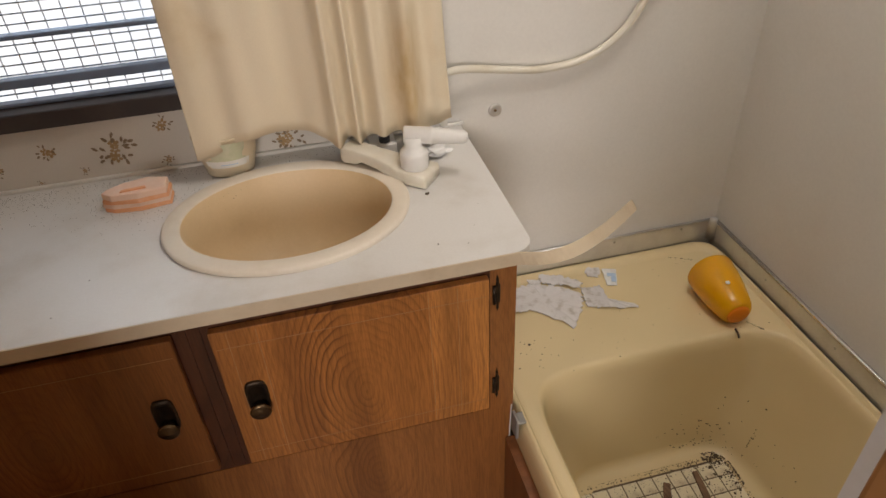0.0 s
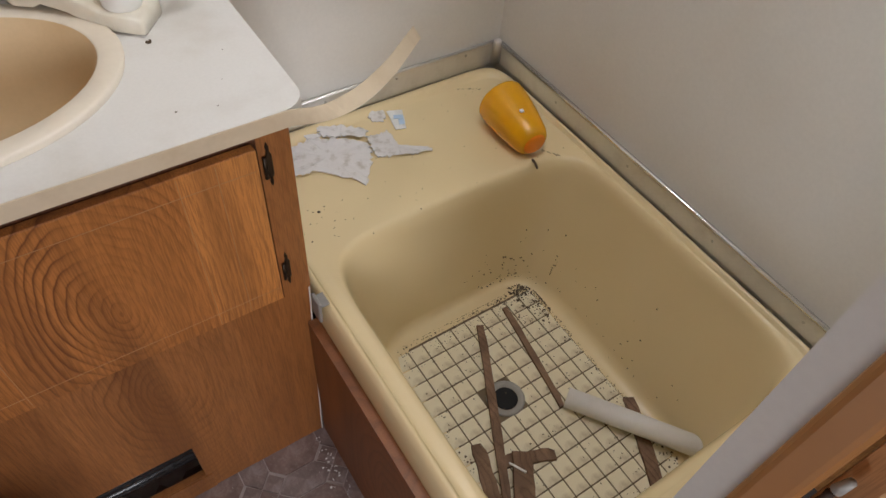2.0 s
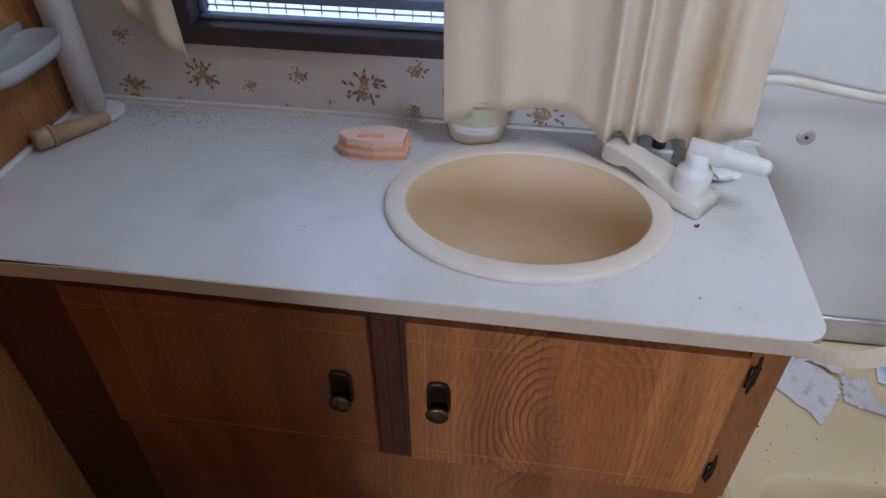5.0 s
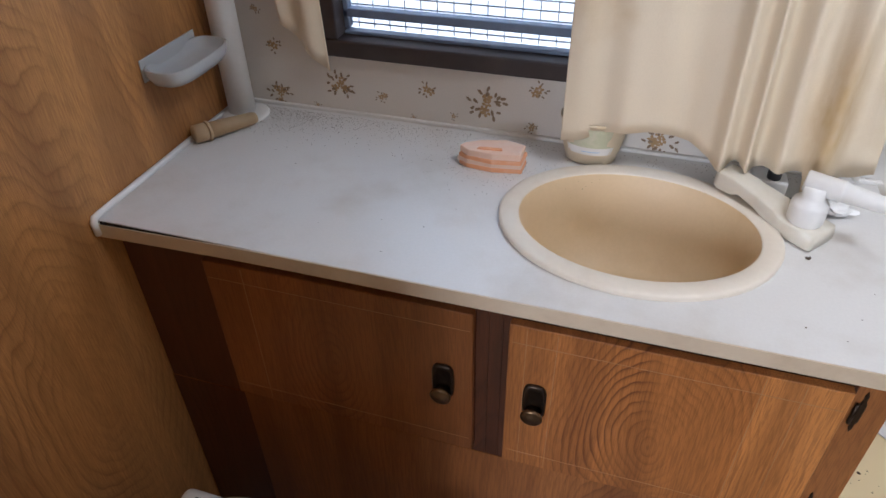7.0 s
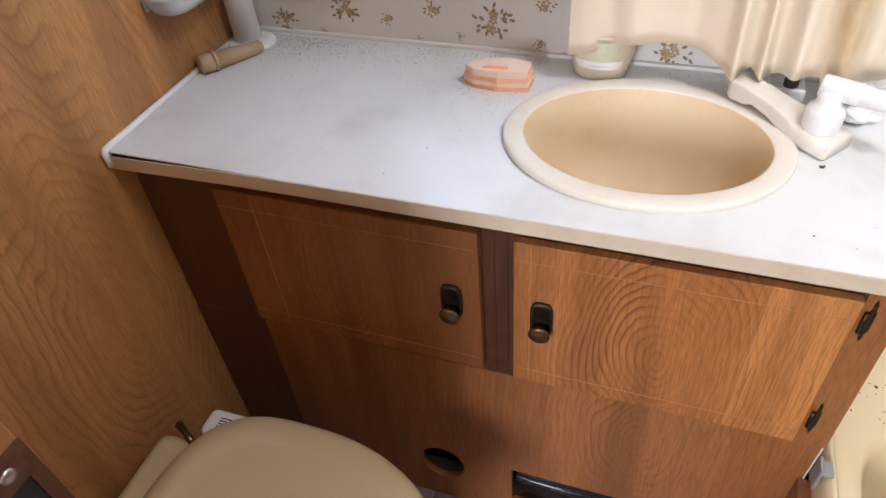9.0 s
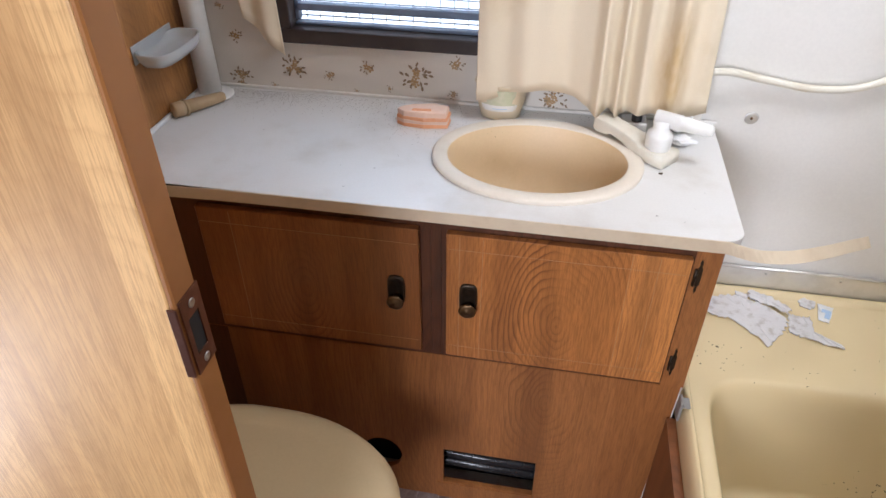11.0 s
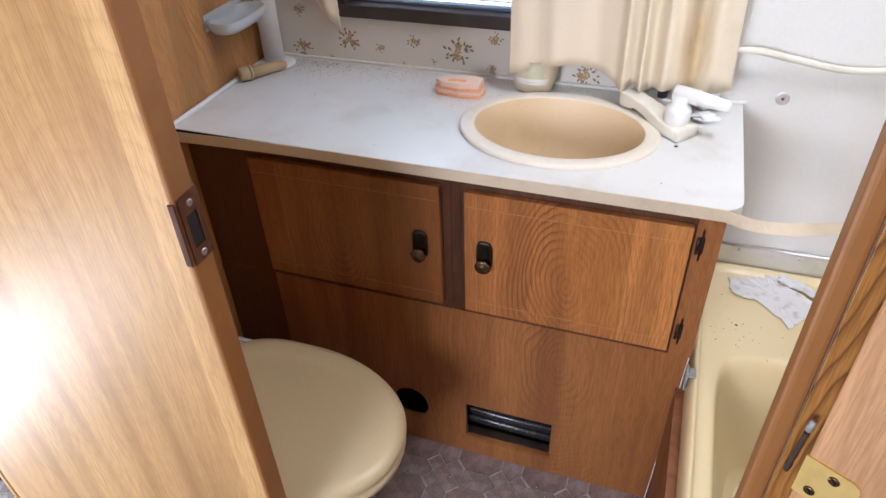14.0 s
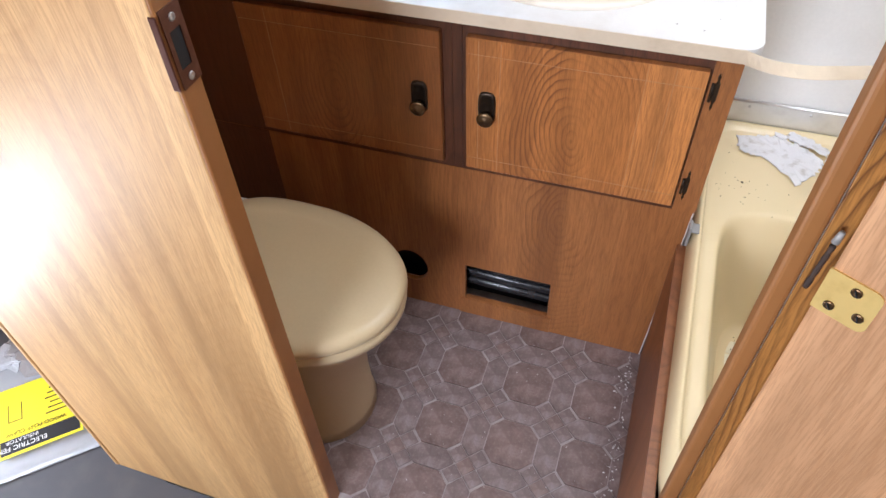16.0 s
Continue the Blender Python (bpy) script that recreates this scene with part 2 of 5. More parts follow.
M_INK = mat("black_ink", (0.015, 0.015, 0.015), 0.6)
M_HALL = speckled("hall_grey_carpet", (0.085, 0.083, 0.088), (0.13, 0.125, 0.12), 0.95, 8, 0.4, 0.7, 400, 0.6, bumpy=0.6)

M_CURTAIN = speckled("cream_curtain_cloth", (0.74, 0.64, 0.48), (0.55, 0.38, 0.17), 0.9, 5, 0.55, 0.8, 500, 0.6, bumpy=0.3)
_v = coords(M_CURTAIN, (26, 0, 7), (0.917, 0, 0.93))
_g = M_CURTAIN.node_tree.nodes.new("ShaderNodeTexGradient")
_g.gradient_type = "SPHERICAL"
M_CURTAIN.node_tree.links.new(_v, _g.inputs["Vector"])
_w = mix(M_CURTAIN, 1.0, ramp(M_CURTAIN, _g.outputs["Fac"], [(0.0, (0, 0, 0)), (0.7, (1, 1, 1))]), ramp(M_CURTAIN, noise_tex(M_CURTAIN, coords(M_CURTAIN, (1, 1, 0.4)), 40, 3), [(0.3, (0.35,) * 3), (0.7, (0.95,) * 3)]), "MULTIPLY")
_old = M_CURTAIN.node_tree.nodes["Principled BSDF"].inputs["Base Color"].links[0].from_socket
base(M_CURTAIN, mix(M_CURTAIN, _w, _old, (0.52, 0.36, 0.17)))
M_DISH = mat("clear_dish_plastic", (0.72, 0.74, 0.74), 0.2)
M_DISH.node_tree.nodes["Principled BSDF"].inputs["Transmission Weight"].default_value = 0.45
M_BAGFILM = mat("clear_bag_film", (0.75, 0.76, 0.76), 0.18)
M_BAGFILM.node_tree.nodes["Principled BSDF"].inputs["Transmission Weight"].default_value = 0.55
M_GLASS = mat("window_glass", (0.95, 0.97, 0.98), 0.02)
M_GLASS.node_tree.nodes["Principled BSDF"].inputs["Transmission Weight"].default_value = 1.0

M_TILE = mat("vinyl_octagon", (0.20, 0.13, 0.115), 0.42)
_v = coords(M_TILE)
_a, _b = noise_tex(M_TILE, _v, 26, 5, 0.65), noise_tex(M_TILE, _v, 140, 3)
_info = M_TILE.node_tree.nodes.new("ShaderNodeObjectInfo")
_c = ramp(M_TILE, _a, [(0.32, (0.155, 0.103, 0.090)), (0.52, (0.225, 0.160, 0.142)), (0.72, (0.34, 0.275, 0.255))])
_c = mix(M_TILE, 0.3, _c, ramp(M_TILE, _info.outputs["Random"], [(0, (0.7, 0.66, 0.66)), (1, (1.15, 1.1, 1.1))]), "MULTIPLY")
_c = mix(M_TILE, ramp(M_TILE, _b, [(0.52, (0, 0, 0)), (0.7, (0.4,) * 3)]), _c, (0.36, 0.31, 0.29))
_len = M_TILE.node_tree.nodes.new("ShaderNodeVectorMath")
_len.operation = "LENGTH"
M_TILE.node_tree.links.new(coords(M_TILE, (1, 1, 0)), _len.inputs[0])
_c = mix(M_TILE, 1.0, _c, ramp(M_TILE, _len.outputs["Value"], [(0.032, (1, 1, 1)), (0.045, (0.82, 0.80, 0.80)), (0.052, (0.90, 0.88, 0.88))]), "MULTIPLY")
base(M_TILE, _c)
gloss(M_TILE, _a, 0.34, 0.55)
bump(M_TILE, _b, 0.15, 0.001)
M_VINYL = speckled("vinyl_joint", (0.42, 0.37, 0.355), (0.25, 0.195, 0.18), 0.5, 24, 0.4, 0.7, 220, 0.7)


# ---------------------------------------------------------------- shape helpers
def obj(name, bm, material, smooth=False):
    me = bpy.data.meshes.new(name)
    bmesh.ops.recalc_face_normals(bm, faces=bm.faces[:])
    bm.to_mesh(me)
    bm.free()
    if smooth:
        for p in me.polygons:
            p.use_smooth = True
    if material:
        me.materials.append(material)
    return new(name, me)


def part(name, bm, material, parent, label="", smooth=False):
    ob = obj(name, bm, material, smooth)
    ob.parent = parent
    if parent is not None:
        ob.matrix_parent_inverse = parent.matrix_world.inverted()
    if label:
        ob["label"] = label
    return ob


def thing(name, place, label, category, group="", kind=""):
    ob = new(name)
    ob.empty_display_size = 0.02
    ob.matrix_world = Matrix.Translation(place)
    bpy.context.view_layer.update()
    return tagged(ob, label, category, group, kind)


def box(lo, hi, bevel=0.0, segs=2, bm=None, turn=None):
    b = bmesh.new()
    bmesh.ops.create_cube(b, size=1)
    for v in b.verts:
        v.co = Vector([l + (h - l) * (c + 0.5) for l, h, c in zip(lo, hi, v.co)])
    if bevel:
        bmesh.ops.bevel(b, geom=b.edges[:], offset=bevel, segments=segs, affect="EDGES", profile=0.5)
    if turn is not None:
        bmesh.ops.transform(b, matrix=turn, verts=b.verts)
    return join(bm, b)


def join(bm, b):
    if bm is None:
        return b
    me = bpy.data.meshes.new("scrap")
    b.to_mesh(me)
    b.free()
    bm.from_mesh(me)
    bpy.data.meshes.remove(me)
    return bm


def loft(loops, cap0=True, cap1=True, bm=None, closed=True):
    """Skin over loops of points, all with the same count."""
    b = bm or bmesh.new()
    rows = [[b.verts.new(p) for p in loop] for loop in loops]
    n = len(rows[0])
    for r0, r1 in zip(rows, rows[1:]):
        for i in range(n if closed else n - 1):
            j = (i + 1) % n
            b.faces.new((r0[i], r0[j], r1[j], r1[i]))
    if cap0:
        b.faces.new(rows[0][::-1])
    if cap1:
        b.faces.new(rows[-1])
    return b


def ring(cx, cy, z, rx, ry, n=32, power=2.0, turn=0.0):
    out = []
    for i in range(n):
        a = 2 * math.pi * i / n
        c, s = math.cos(a), math.sin(a)
        x = rx * math.copysign(abs(c) ** (2 / power), c)
        y = ry * math.copysign(abs(s) ** (2 / power), s)
        out.append((cx + x * math.cos(turn) - y * math.sin(turn), cy + x * math.sin(turn) + y * math.cos(turn), z))
    return out


def tube(points, radius, n=10, bm=None, caps=True):
    """A round bar along points; radius is one number or one for each point."""
    pts = [Vector(p) for p in points]
    rad = radius if isinstance(radius, (list, tuple)) else [radius] * len(pts)
    loops = []
    side = None
    for i, p in enumerate(pts):
        d = (pts[min(i + 1, len(pts) - 1)] - pts[max(i - 1, 0)]).normalized()
        if side is None:
            side = d.orthogonal().normalized()
        side = (side - d * side.dot(d)).normalized()
        up = d.cross(side)
        loops.append([p + rad[i] * (math.cos(2 * math.pi * k / n) * side + math.sin(2 * math.pi * k / n) * up) for k in range(n)])
    return loft(loops, caps, caps, bm)


def smooth_path(points, steps=8):
    """Points on a smooth curve through the given ones."""
    p = [Vector(q) for q in points]
    p = [p[0] * 2 - p[1]] + p + [p[-1] * 2 - p[-2]]
    out = []
    for i in range(1, len(p) - 2):
        for k in range(steps):
            t = k / steps
            a, b, c, d = p[i - 1:i + 3]
            out.append(0.5 * (2 * b + (c - a) * t + (2 * a - 5 * b + 4 * c - d) * t * t + (3 * b - a - 3 * c + d) * t ** 3))
    return out + [p[-2]]


def slab(outline, z0, z1, bevel=0.0, bm=None):
    """An upright prism over an outline of (x, y)."""
    b = bmesh.new()
    lo = [b.verts.new((x, y, z0)) for x, y in outline]
    hi = [b.verts.new((x, y, z1)) for x, y in outline]
    n = len(outline)
    b.faces.new(lo[::-1])
    top = b.faces.new(hi)
    for i in range(n):
        b.faces.new((lo[i], lo[(i + 1) % n], hi[(i + 1) % n], hi[i]))
    if bevel:
        bmesh.ops.bevel(b, geom=list(top.edges), offset=bevel, segments=2, affect="EDGES", profile=0.5)
    return join(bm, b)


# ---------------------------------------------------------------- the setting
S = "structure"
WALL = 0.40
FRONT = 0.042
HF = -0.21


def setting(name, bm, material, label, category):
    return tagged(obj(name, bm, material), label, category, kind=S)


setting("threshold", box((0.4682, -0.535, -0.045), (1.0195, -0.4692, -0.002)), M_VINYL, "brown patterned vinyl in the doorway", "floor")
floor = setting("floor", box((0.0, -0.4690, -0.045), (1.608, WALL, -0.002)), M_VINYL, "brown patterned vinyl floor with pale joints", "floor")
setting("floor_hall", box((-0.8, -2.34, -0.25), (1.94, -0.5352, HF)), M_HALL, "dark grey carpet floor of the hall", "floor")
setting("floor_sill", box((-0.8, -0.5352, -0.25), (0.466, -0.4997, HF)), M_HALL, "dark grey carpet along the partition", "floor")
setting("floor_side", box((-0.8, -0.4997, -0.25), (0.0, 0.46, HF)), M_HALL, "dark grey carpet floor beside the bathroom", "floor")
setting("trim_riser", box((0.4682, -0.5315, HF), (1.60, -0.4998, -0.0455)), M_LEFTWALL, "wood-grain riser under the raised bathroom floor", "trim")
b = box((-0.8, -2.34, 1.97), (1.02, 0.46, 2.02))
box((1.38, -2.34, 1.97), (1.94, 0.46, 2.02), bm=b)
box((1.02, -2.34, 1.97), (1.38, -0.23, 2.02), bm=b)
box((1.02, 0.13, 1.97), (1.38, 0.46, 2.02), bm=b)
setting("ceiling", b, M_CEIL, "plain off-white ceiling board with a roof vent opening", "ceiling")

# outer wall with the window opening
WX0, WX1, WZ0, WZ1 = 0.205, 0.90, 0.925, 1.42
b = box((-0.02, WALL, -0.04), (WX0, WALL + 0.05, 1.97))
box((WX1, WALL, -0.04), (0.985, WALL + 0.05, 1.97), bm=b)
box((WX0, WALL, -0.04), (WX1, WALL + 0.05, WZ0), bm=b)
box((WX0, WALL, WZ1), (WX1, WALL + 0.05, 1.97), bm=b)
wall_n = setting("wall_north", b, None, "cream wallpaper wall printed with small brown flowers", "wall")
setting("wall_north_shower", box((0.985, WALL + 0.002, -0.04), (1.66, WALL + 0.05, 1.97)), M_WHITE, "off-white smooth shower wall board", "wall")
setting("wall_east", box((1.608, -0.53, -0.25), (1.66, WALL + 0.002, 1.97)), M_WHITE, "off-white smooth wall board beside the bath", "wall")
setting("wall_west", box((-0.02, -0.470, -0.25), (0.0, WALL, 1.97)), M_LEFTWALL, "brown wood-grain panelled side wall", "wall")
setting("wall_partition", box((-0.130, -0.499, HF + 0.004), (0.462, -0.470, 1.97), 0.0025, 2), M_PANEL, "light oak wood-grain partition panel beside the doorway", "wall")
setting("trim_panel_edge", box((-0.142, -0.5005, HF + 0.004), (-0.1315, -0.470, 1.97), 0.002, 1), M_PANEL, "light oak strip along the partition panel edge", "trim")
setting("wall_partition_tub", box((1.0205, -0.527, -0.04), (1.608, -0.492, 1.97)), M_WHITE, "off-white partition wall at the end of the bath", "wall")
setting("wall_header", box((0.468, -0.499, 1.885), (1.02, -0.475, 1.97)), M_JAMB, "brown header above the doorway", "wall")
# the hall around the camera
b = box((-0.8, -2.34, -0.25), (-0.02, -2.3, 1.97))
box((0.62, -2.34, -0.25), (1.9, -2.3, 1.97), bm=b)
box((-0.02, -2.34, -0.25), (0.62, -2.3, 0.95), bm=b)
box((-0.02, -2.34, 1.69), (0.62, -2.3, 1.97), bm=b)
setting("wall_hall_south", b, M_LEFTWALL, "wood-grain wall of the hall with a window opening", "wall")
setting("wall_hall_east", box((1.9, -2.34, -0.25), (1.94, 0.46, 1.97)), M_LEFTWALL, "wood-grain wall of the hall", "wall")
# unseen wall; its doorway opening is added to go with the panel lamp
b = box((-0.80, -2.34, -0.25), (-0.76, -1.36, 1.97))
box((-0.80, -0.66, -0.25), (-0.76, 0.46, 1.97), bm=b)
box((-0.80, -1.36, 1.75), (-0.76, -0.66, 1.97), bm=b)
setting("wall_hall_west", b, M_LEFTWALL, "unseen wood-grain wall of the hall with an added doorway opening", "wall")
setting("wall_hall_north", box((-0.76, WALL, -0.25), (-0.02, WALL + 0.05, 1.97)), M_LEFTWALL, "wood-grain wall beside the bathroom", "wall")
setting("wall_store_north", box((1.66, WALL, -0.25), (1.9, WALL + 0.05, 1.97)), M_LEFTWALL, "wood-grain wall behind the bath", "wall")

# wallpaper with printed flowers
M_PAPERWALL = speckled("cream_wallpaper", (0.70, 0.66, 0.60), (0.58, 0.53, 0.46), 0.6, 4, 0.45, 0.8, 300, 0.5)
wall_n.data.materials.append(M_PAPERWALL)
M_PETAL = speckled("brown_print_petal", (0.42, 0.27, 0.13), (0.55, 0.41, 0.26), 0.65, 150)
M_LEAFPRINT = speckled("dark_print_leaf", (0.26, 0.19, 0.12), (0.38, 0.29, 0.19), 0.65, 150)


def flower(x, z, size, seed):
    """One printed sprig, laid just proud of the paper."""
    r = random.Random(seed)
    petals, leaves = bmesh.new(), bmesh.new()

    layer = [0]

    def blob(bm, cx, cz, a, b, turn, n=7):
        vs = []
        layer[0] += 1
        for i in range(n):
            t = 2 * math.pi * i / n
            k = r.uniform(0.7, 1.15)
            u, w = a * k * math.cos(t), b * k * math.sin(t)
            vs.append(bm.verts.new((cx + u * math.cos(turn) - w * math.sin(turn), WALL - 0.0005 - 0.00004 * layer[0], cz + u * math.sin(turn) + w * math.cos(turn))))
        bm.faces.new(vs)
    count = 5 if size > 0.02 else 2 if size > 0.011 else 1
    for k in range(count):
        a0 = r.uniform(0, 6.3)
        d = size * (0.0 if k == 0 else r.uniform(0.34, 0.52))
        cx, cz = x + math.cos(a0) * d, z + math.sin(a0) * d * 0.9
        big = size * (0.26 if count > 2 else 0.38)
        for j in range(5):
            a = a0 + j * 1.257
            blob(petals, cx + math.cos(a) * big * 0.55, cz + math.sin(a) * big * 0.55, big * 0.46, big * 0.34, a, 6)
    sprays = 6 if size > 0.02 else 4 if size > 0.011 else 3
    for j in range(sprays):
        a = j * 2 * math.pi / sprays + r.uniform(-0.4, 0.4)
        for k in range(3 if size > 0.02 else 2):
            d = size * (0.56 + 0.16 * k)
            off = (0.28 if k % 2 else -0.28) * r.uniform(0.6, 1.2)
            blob(leaves, x + math.cos(a + off) * d, z + math.sin(a + off) * d * 0.88, size * 0.165, size * 0.085, a + off * 2.4, 6)
    p = part("printed_flower", petals, M_PETAL, wall_n)
    part("printed_leaf", leaves, M_LEAFPRINT, p)


for i, (fx, fz, fs) in enumerate([
        (0.199, 0.851, 0.029), (0.452, 0.848, 0.034), (0.082, 0.820, 0.026), (0.352, 0.861, 0.020), (0.272, 0.837, 0.015), (0.397, 0.819, 0.011),
        (0.152, 0.808, 0.010), (0.327, 0.809, 0.008), (0.534, 0.882, 0.020), (0.526, 0.815, 0.014), (0.725, 0.822, 0.030), (0.650, 0.856, 0.014), (0.800, 0.812, 0.010),
        (0.086, 0.906, 0.019), (0.062, 0.965, 0.012), (0.022, 1.01, 0.022), (0.135, 0.985, 0.013), (0.85, 0.845, 0.012), (0.973, 0.965, 0.018), (0.974, 0.877, 0.016),
        (0.14, 1.06, 0.022), (0.05, 1.08, 0.016), (0.97, 1.06, 0.018)]):
    flower(fx, fz, fs, i)

tagged(obj("trim_corner", box((0.978, WALL - 0.008, 0.802), (1.0, WALL, 1.97), 0.002), M_PAPERWALL), "narrow papered batten covering the wall joint", "trim", kind=S)

# ---------------------------------------------------------------- window, curtains, outside
window = thing("window_1", (0.55, WALL, WZ0), "dark bronze framed caravan window, partly curtained", "window", kind=S)
FY0, FY1 = WALL - 0.012, WALL + 0.052
part("window_frame", box((0.18, FY0, 0.903), (0.925, FY1, 0.931), 0.003), M_FRAMEWIN, window)
part("window_frame", box((0.18, FY0, 1.40), (0.925, FY1, 1.44), 0.004), M_FRAMEWIN, window)
part("window_frame", box((0.18, FY0 + 0.001, 0.931), (0.208, FY1, 1.40), 0.003), M_FRAMEWIN, window)
part("window_frame", box((0.897, FY0 + 0.001, 0.931), (0.925, FY1, 1.40), 0.003), M_FRAMEWIN, window)
for z0, z1, y0 in ((0.931, 0.937, 0.018), (0.958, 0.972, 0.020), (1.029, 1.036, 0.022)):
    part("sash", box((0.208, WALL + y0, z0), (0.897, WALL + y0 + 0.020, z1), 0.002), M_BLUE, window, "blue-grey metal sash bar")
part("sash", box((0.208, WALL + 0.02, 0.940), (0.217, WALL + 0.038, 1.40), 0.002), M_BLUE, window, "blue-grey metal sash bar")
pane = part("pane", box((0.217, WALL + 0.027, 0.940), (0.897, WALL + 0.0295, 1.40)), M_GLASS, window, "clear glass pane")
pane.visible_shadow = False
M_WIRE = speckled("screen_wire", (0.50, 0.50, 0.53), (0.60, 0.58, 0.58), 0.6, 40)
for i in range(25):
    part("screen_wire", box((0.222 + i * 0.027, WALL + 0.046, 0.935), (0.2236 + i * 0.027, WALL + 0.0475, 1.40)), M_WIRE, window)
for i in range(31):
    part("screen_wire", box((0.210, WALL + 0.0478, 0.940 + i * 0.0148), (0.896, WALL + 0.0500, 0.9422 + i * 0.0148)), M_WIRE, window)

M_OUT = bpy.data.materials.new("outside_glare")
M_OUT.use_nodes = True
_e = M_OUT.node_tree.nodes.new("ShaderNodeEmission")
_v = coords(M_OUT)
M_OUT.node_tree.links.new(ramp(M_OUT, noise_tex(M_OUT, _v, 1.5, 2), [(0.3, (0.82, 0.9, 1.0)), (0.7, (1, 1, 1))]), _e.inputs["Color"])
_e.inputs["Strength"].default_value = 4.0
M_OUT.node_tree.links.new(_e.outputs[0], M_OUT.node_tree.nodes["Material Output"].inputs["Surface"])
tagged(obj("backdrop", box((-2.2, 2.6, -0.5), (3.2, 2.62, 3.2)), M_OUT), "bright white daylight outside the window", "backdrop", kind=S)
tagged(obj("ground", box((-30, -30, -0.62), (30, 30, -0.6)), speckled("dry_ground", (0.30, 0.27, 0.20), (0.2, 0.18, 0.12), 0.95, 0.5)), "dry pale ground outside", "ground", kind=S)


def cloth(name, top, bottom, fold, thick, label, n=120, rows=26):
    """A hanging cloth between a top and a bottom line; both give (x, y, z) for u from 0 to 1, fold pushes it out."""
    bm = bmesh.new()
    grid = []
    for j in range(rows + 1):
        v = j / rows
        row = []
        for i in range(n + 1):
            u = i / n
            a, b = Vector(top(u)), Vector(bottom(u))
            p = a.lerp(b, v)
            row.append(bm.verts.new((p.x, p.y - fold(u, v), p.z)))
        grid.append(row)
    for j in range(rows):
        for i in range(n):
            bm.faces.new((grid[j][i], grid[j][i + 1], grid[j + 1][i + 1], grid[j + 1][i]))
    ob = obj(name, bm, M_CURTAIN, True)
    so = ob.modifiers.new("cloth", "SOLIDIFY")
    so.thickness = thick
    return tagged(ob, label, "curtain")


def fold_r(u, v):
    k = max(0.0, (u - 0.50) / 0.50)
    soft = 0.008 * math.sin(u * 9 + v) + 0.006 * math.sin(u * 23 + 2.2 * v) + 0.0025 * math.sin(u * 47 - 1.5 * v)
    deep = 0.0
    for c, w, a in ((0.535, 0.024, 0.026), (0.615, 0.020, 0.028), (0.705, 0.034, 0.024), (0.830, 0.046, 0.026), (0.95, 0.04, 0.012)):
        deep += a * math.exp(-((u - c - 0.02 * (1 - v)) / w) ** 2)
    return 0.012 + soft * (0.4 + 0.6 * v) + deep * (0.55 + 0.45 * v) + 0.002 * math.sin(v * 17 + u * 40) * k


HEM = [(0.0, 0.846), (0.05, 0.849), (0.20, 0.868), (0.30, 0.870), (0.42, 0.860), (0.545, 0.838), (0.59, 0.850), (0.64, 0.838), (0.69, 0.850), (0.74, 0.850), (0.785, 0.852), (0.80, 0.812), (0.83, 0.812), (0.85, 0.838), (0.92, 0.842), (1.0, 0.852)]


def bottom_r(u):
    for (u0, z0), (u1, z1) in zip(HEM, HEM[1:]):
        if u <= u1:
            t = (u - u0) / (u1 - u0)
            t = t * t * (3 - 2 * t)
            return (0.583 + 0.408 * u, WALL - 0.060, z0 + (z1 - z0) * t)
    return (0.991, WALL - 0.060, HEM[-1][1])


cloth("curtain", lambda u: (0.580 + 0.385 * u, WALL - 0.036, 1.50), bottom_r, fold_r, 0.0015,
      "cream cloth curtain with brown water stains, hanging over the window", 200, 34)
cloth("curtain", lambda u: (0.07 + 0.10 * u, WALL - 0.014, 1.50), lambda u: (0.118 + 0.072 * u, WALL - 0.010, 0.878 + 0.075 * (1 - u)),
      lambda u, v: 0.008 + 0.006 * math.sin(u * 9 + 2 * v), 0.0015, "cream cloth curtain edge gathered beside the window", 24)
tagged(obj("curtain_rod", tube([(0.08, WALL - 0.042, 1.505), (1.02, WALL - 0.042, 1.505)], 0.006), M_BRONZE, True), "thin dark metal curtain rod above the window", "rod")

# ---------------------------------------------------------------- vanity cabinet
cabinet = thing("vanity_cabinet", (0.5, FRONT, 0), "built-in brown wood-grain vanity cabinet with two doors", "cabinet")
XR = 1.005


def carve(ob, cutters):
    """Cuts the cutters' shapes out of a mesh, once and for all."""
    tools = []
    for bm in cutters:
        t = obj("cutter", bm, None)
        mod = ob.modifiers.new("cut", "BOOLEAN")
        mod.operation, mod.object, mod.solver = "DIFFERENCE", t, "EXACT"
        tools.append(t)
    bpy.context.view_layer.update()
    me = bpy.data.meshes.new_from_object(ob.evaluated_get(bpy.context.evaluated_depsgraph_get()))
    ob.modifiers.clear()
    ob.data = me
    for t in tools:
        bpy.data.objects.remove(t)




def lean_board(x0, low, high, z0, z1, y0, y1):
    """An upright board whose free edge leans from low to high."""
    return loft([[(x0, y, z0), (low, y, z0), (high, y, z1), (x0, y, z1)] for y in (y0, y1)])


front = part("front_panel", lean_board(0.002, 0.991, XR, 0.0, 0.455, FRONT, FRONT + 0.012), M_FACE, cabinet, "wood-grain lower front with a vent slot and an oval hole")
oval = [(0.438 + 0.043 * math.cos(a), 0.126 + 0.050 * math.sin(a)) for a in [i * math.pi / 18 for i in range(36)]]
carve(front, [box((0.573, FRONT - 0.02, 0.055), (0.77, FRONT + 0.03, 0.170)), loft([[(x, y, z) for x, z in oval] for y in (FRONT - 0.02, FRONT + 0.03)])])
b = box((0.002, FRONT + 0.001, 0.455), (XR - 0.037, FRONT + 0.016, 0.779))
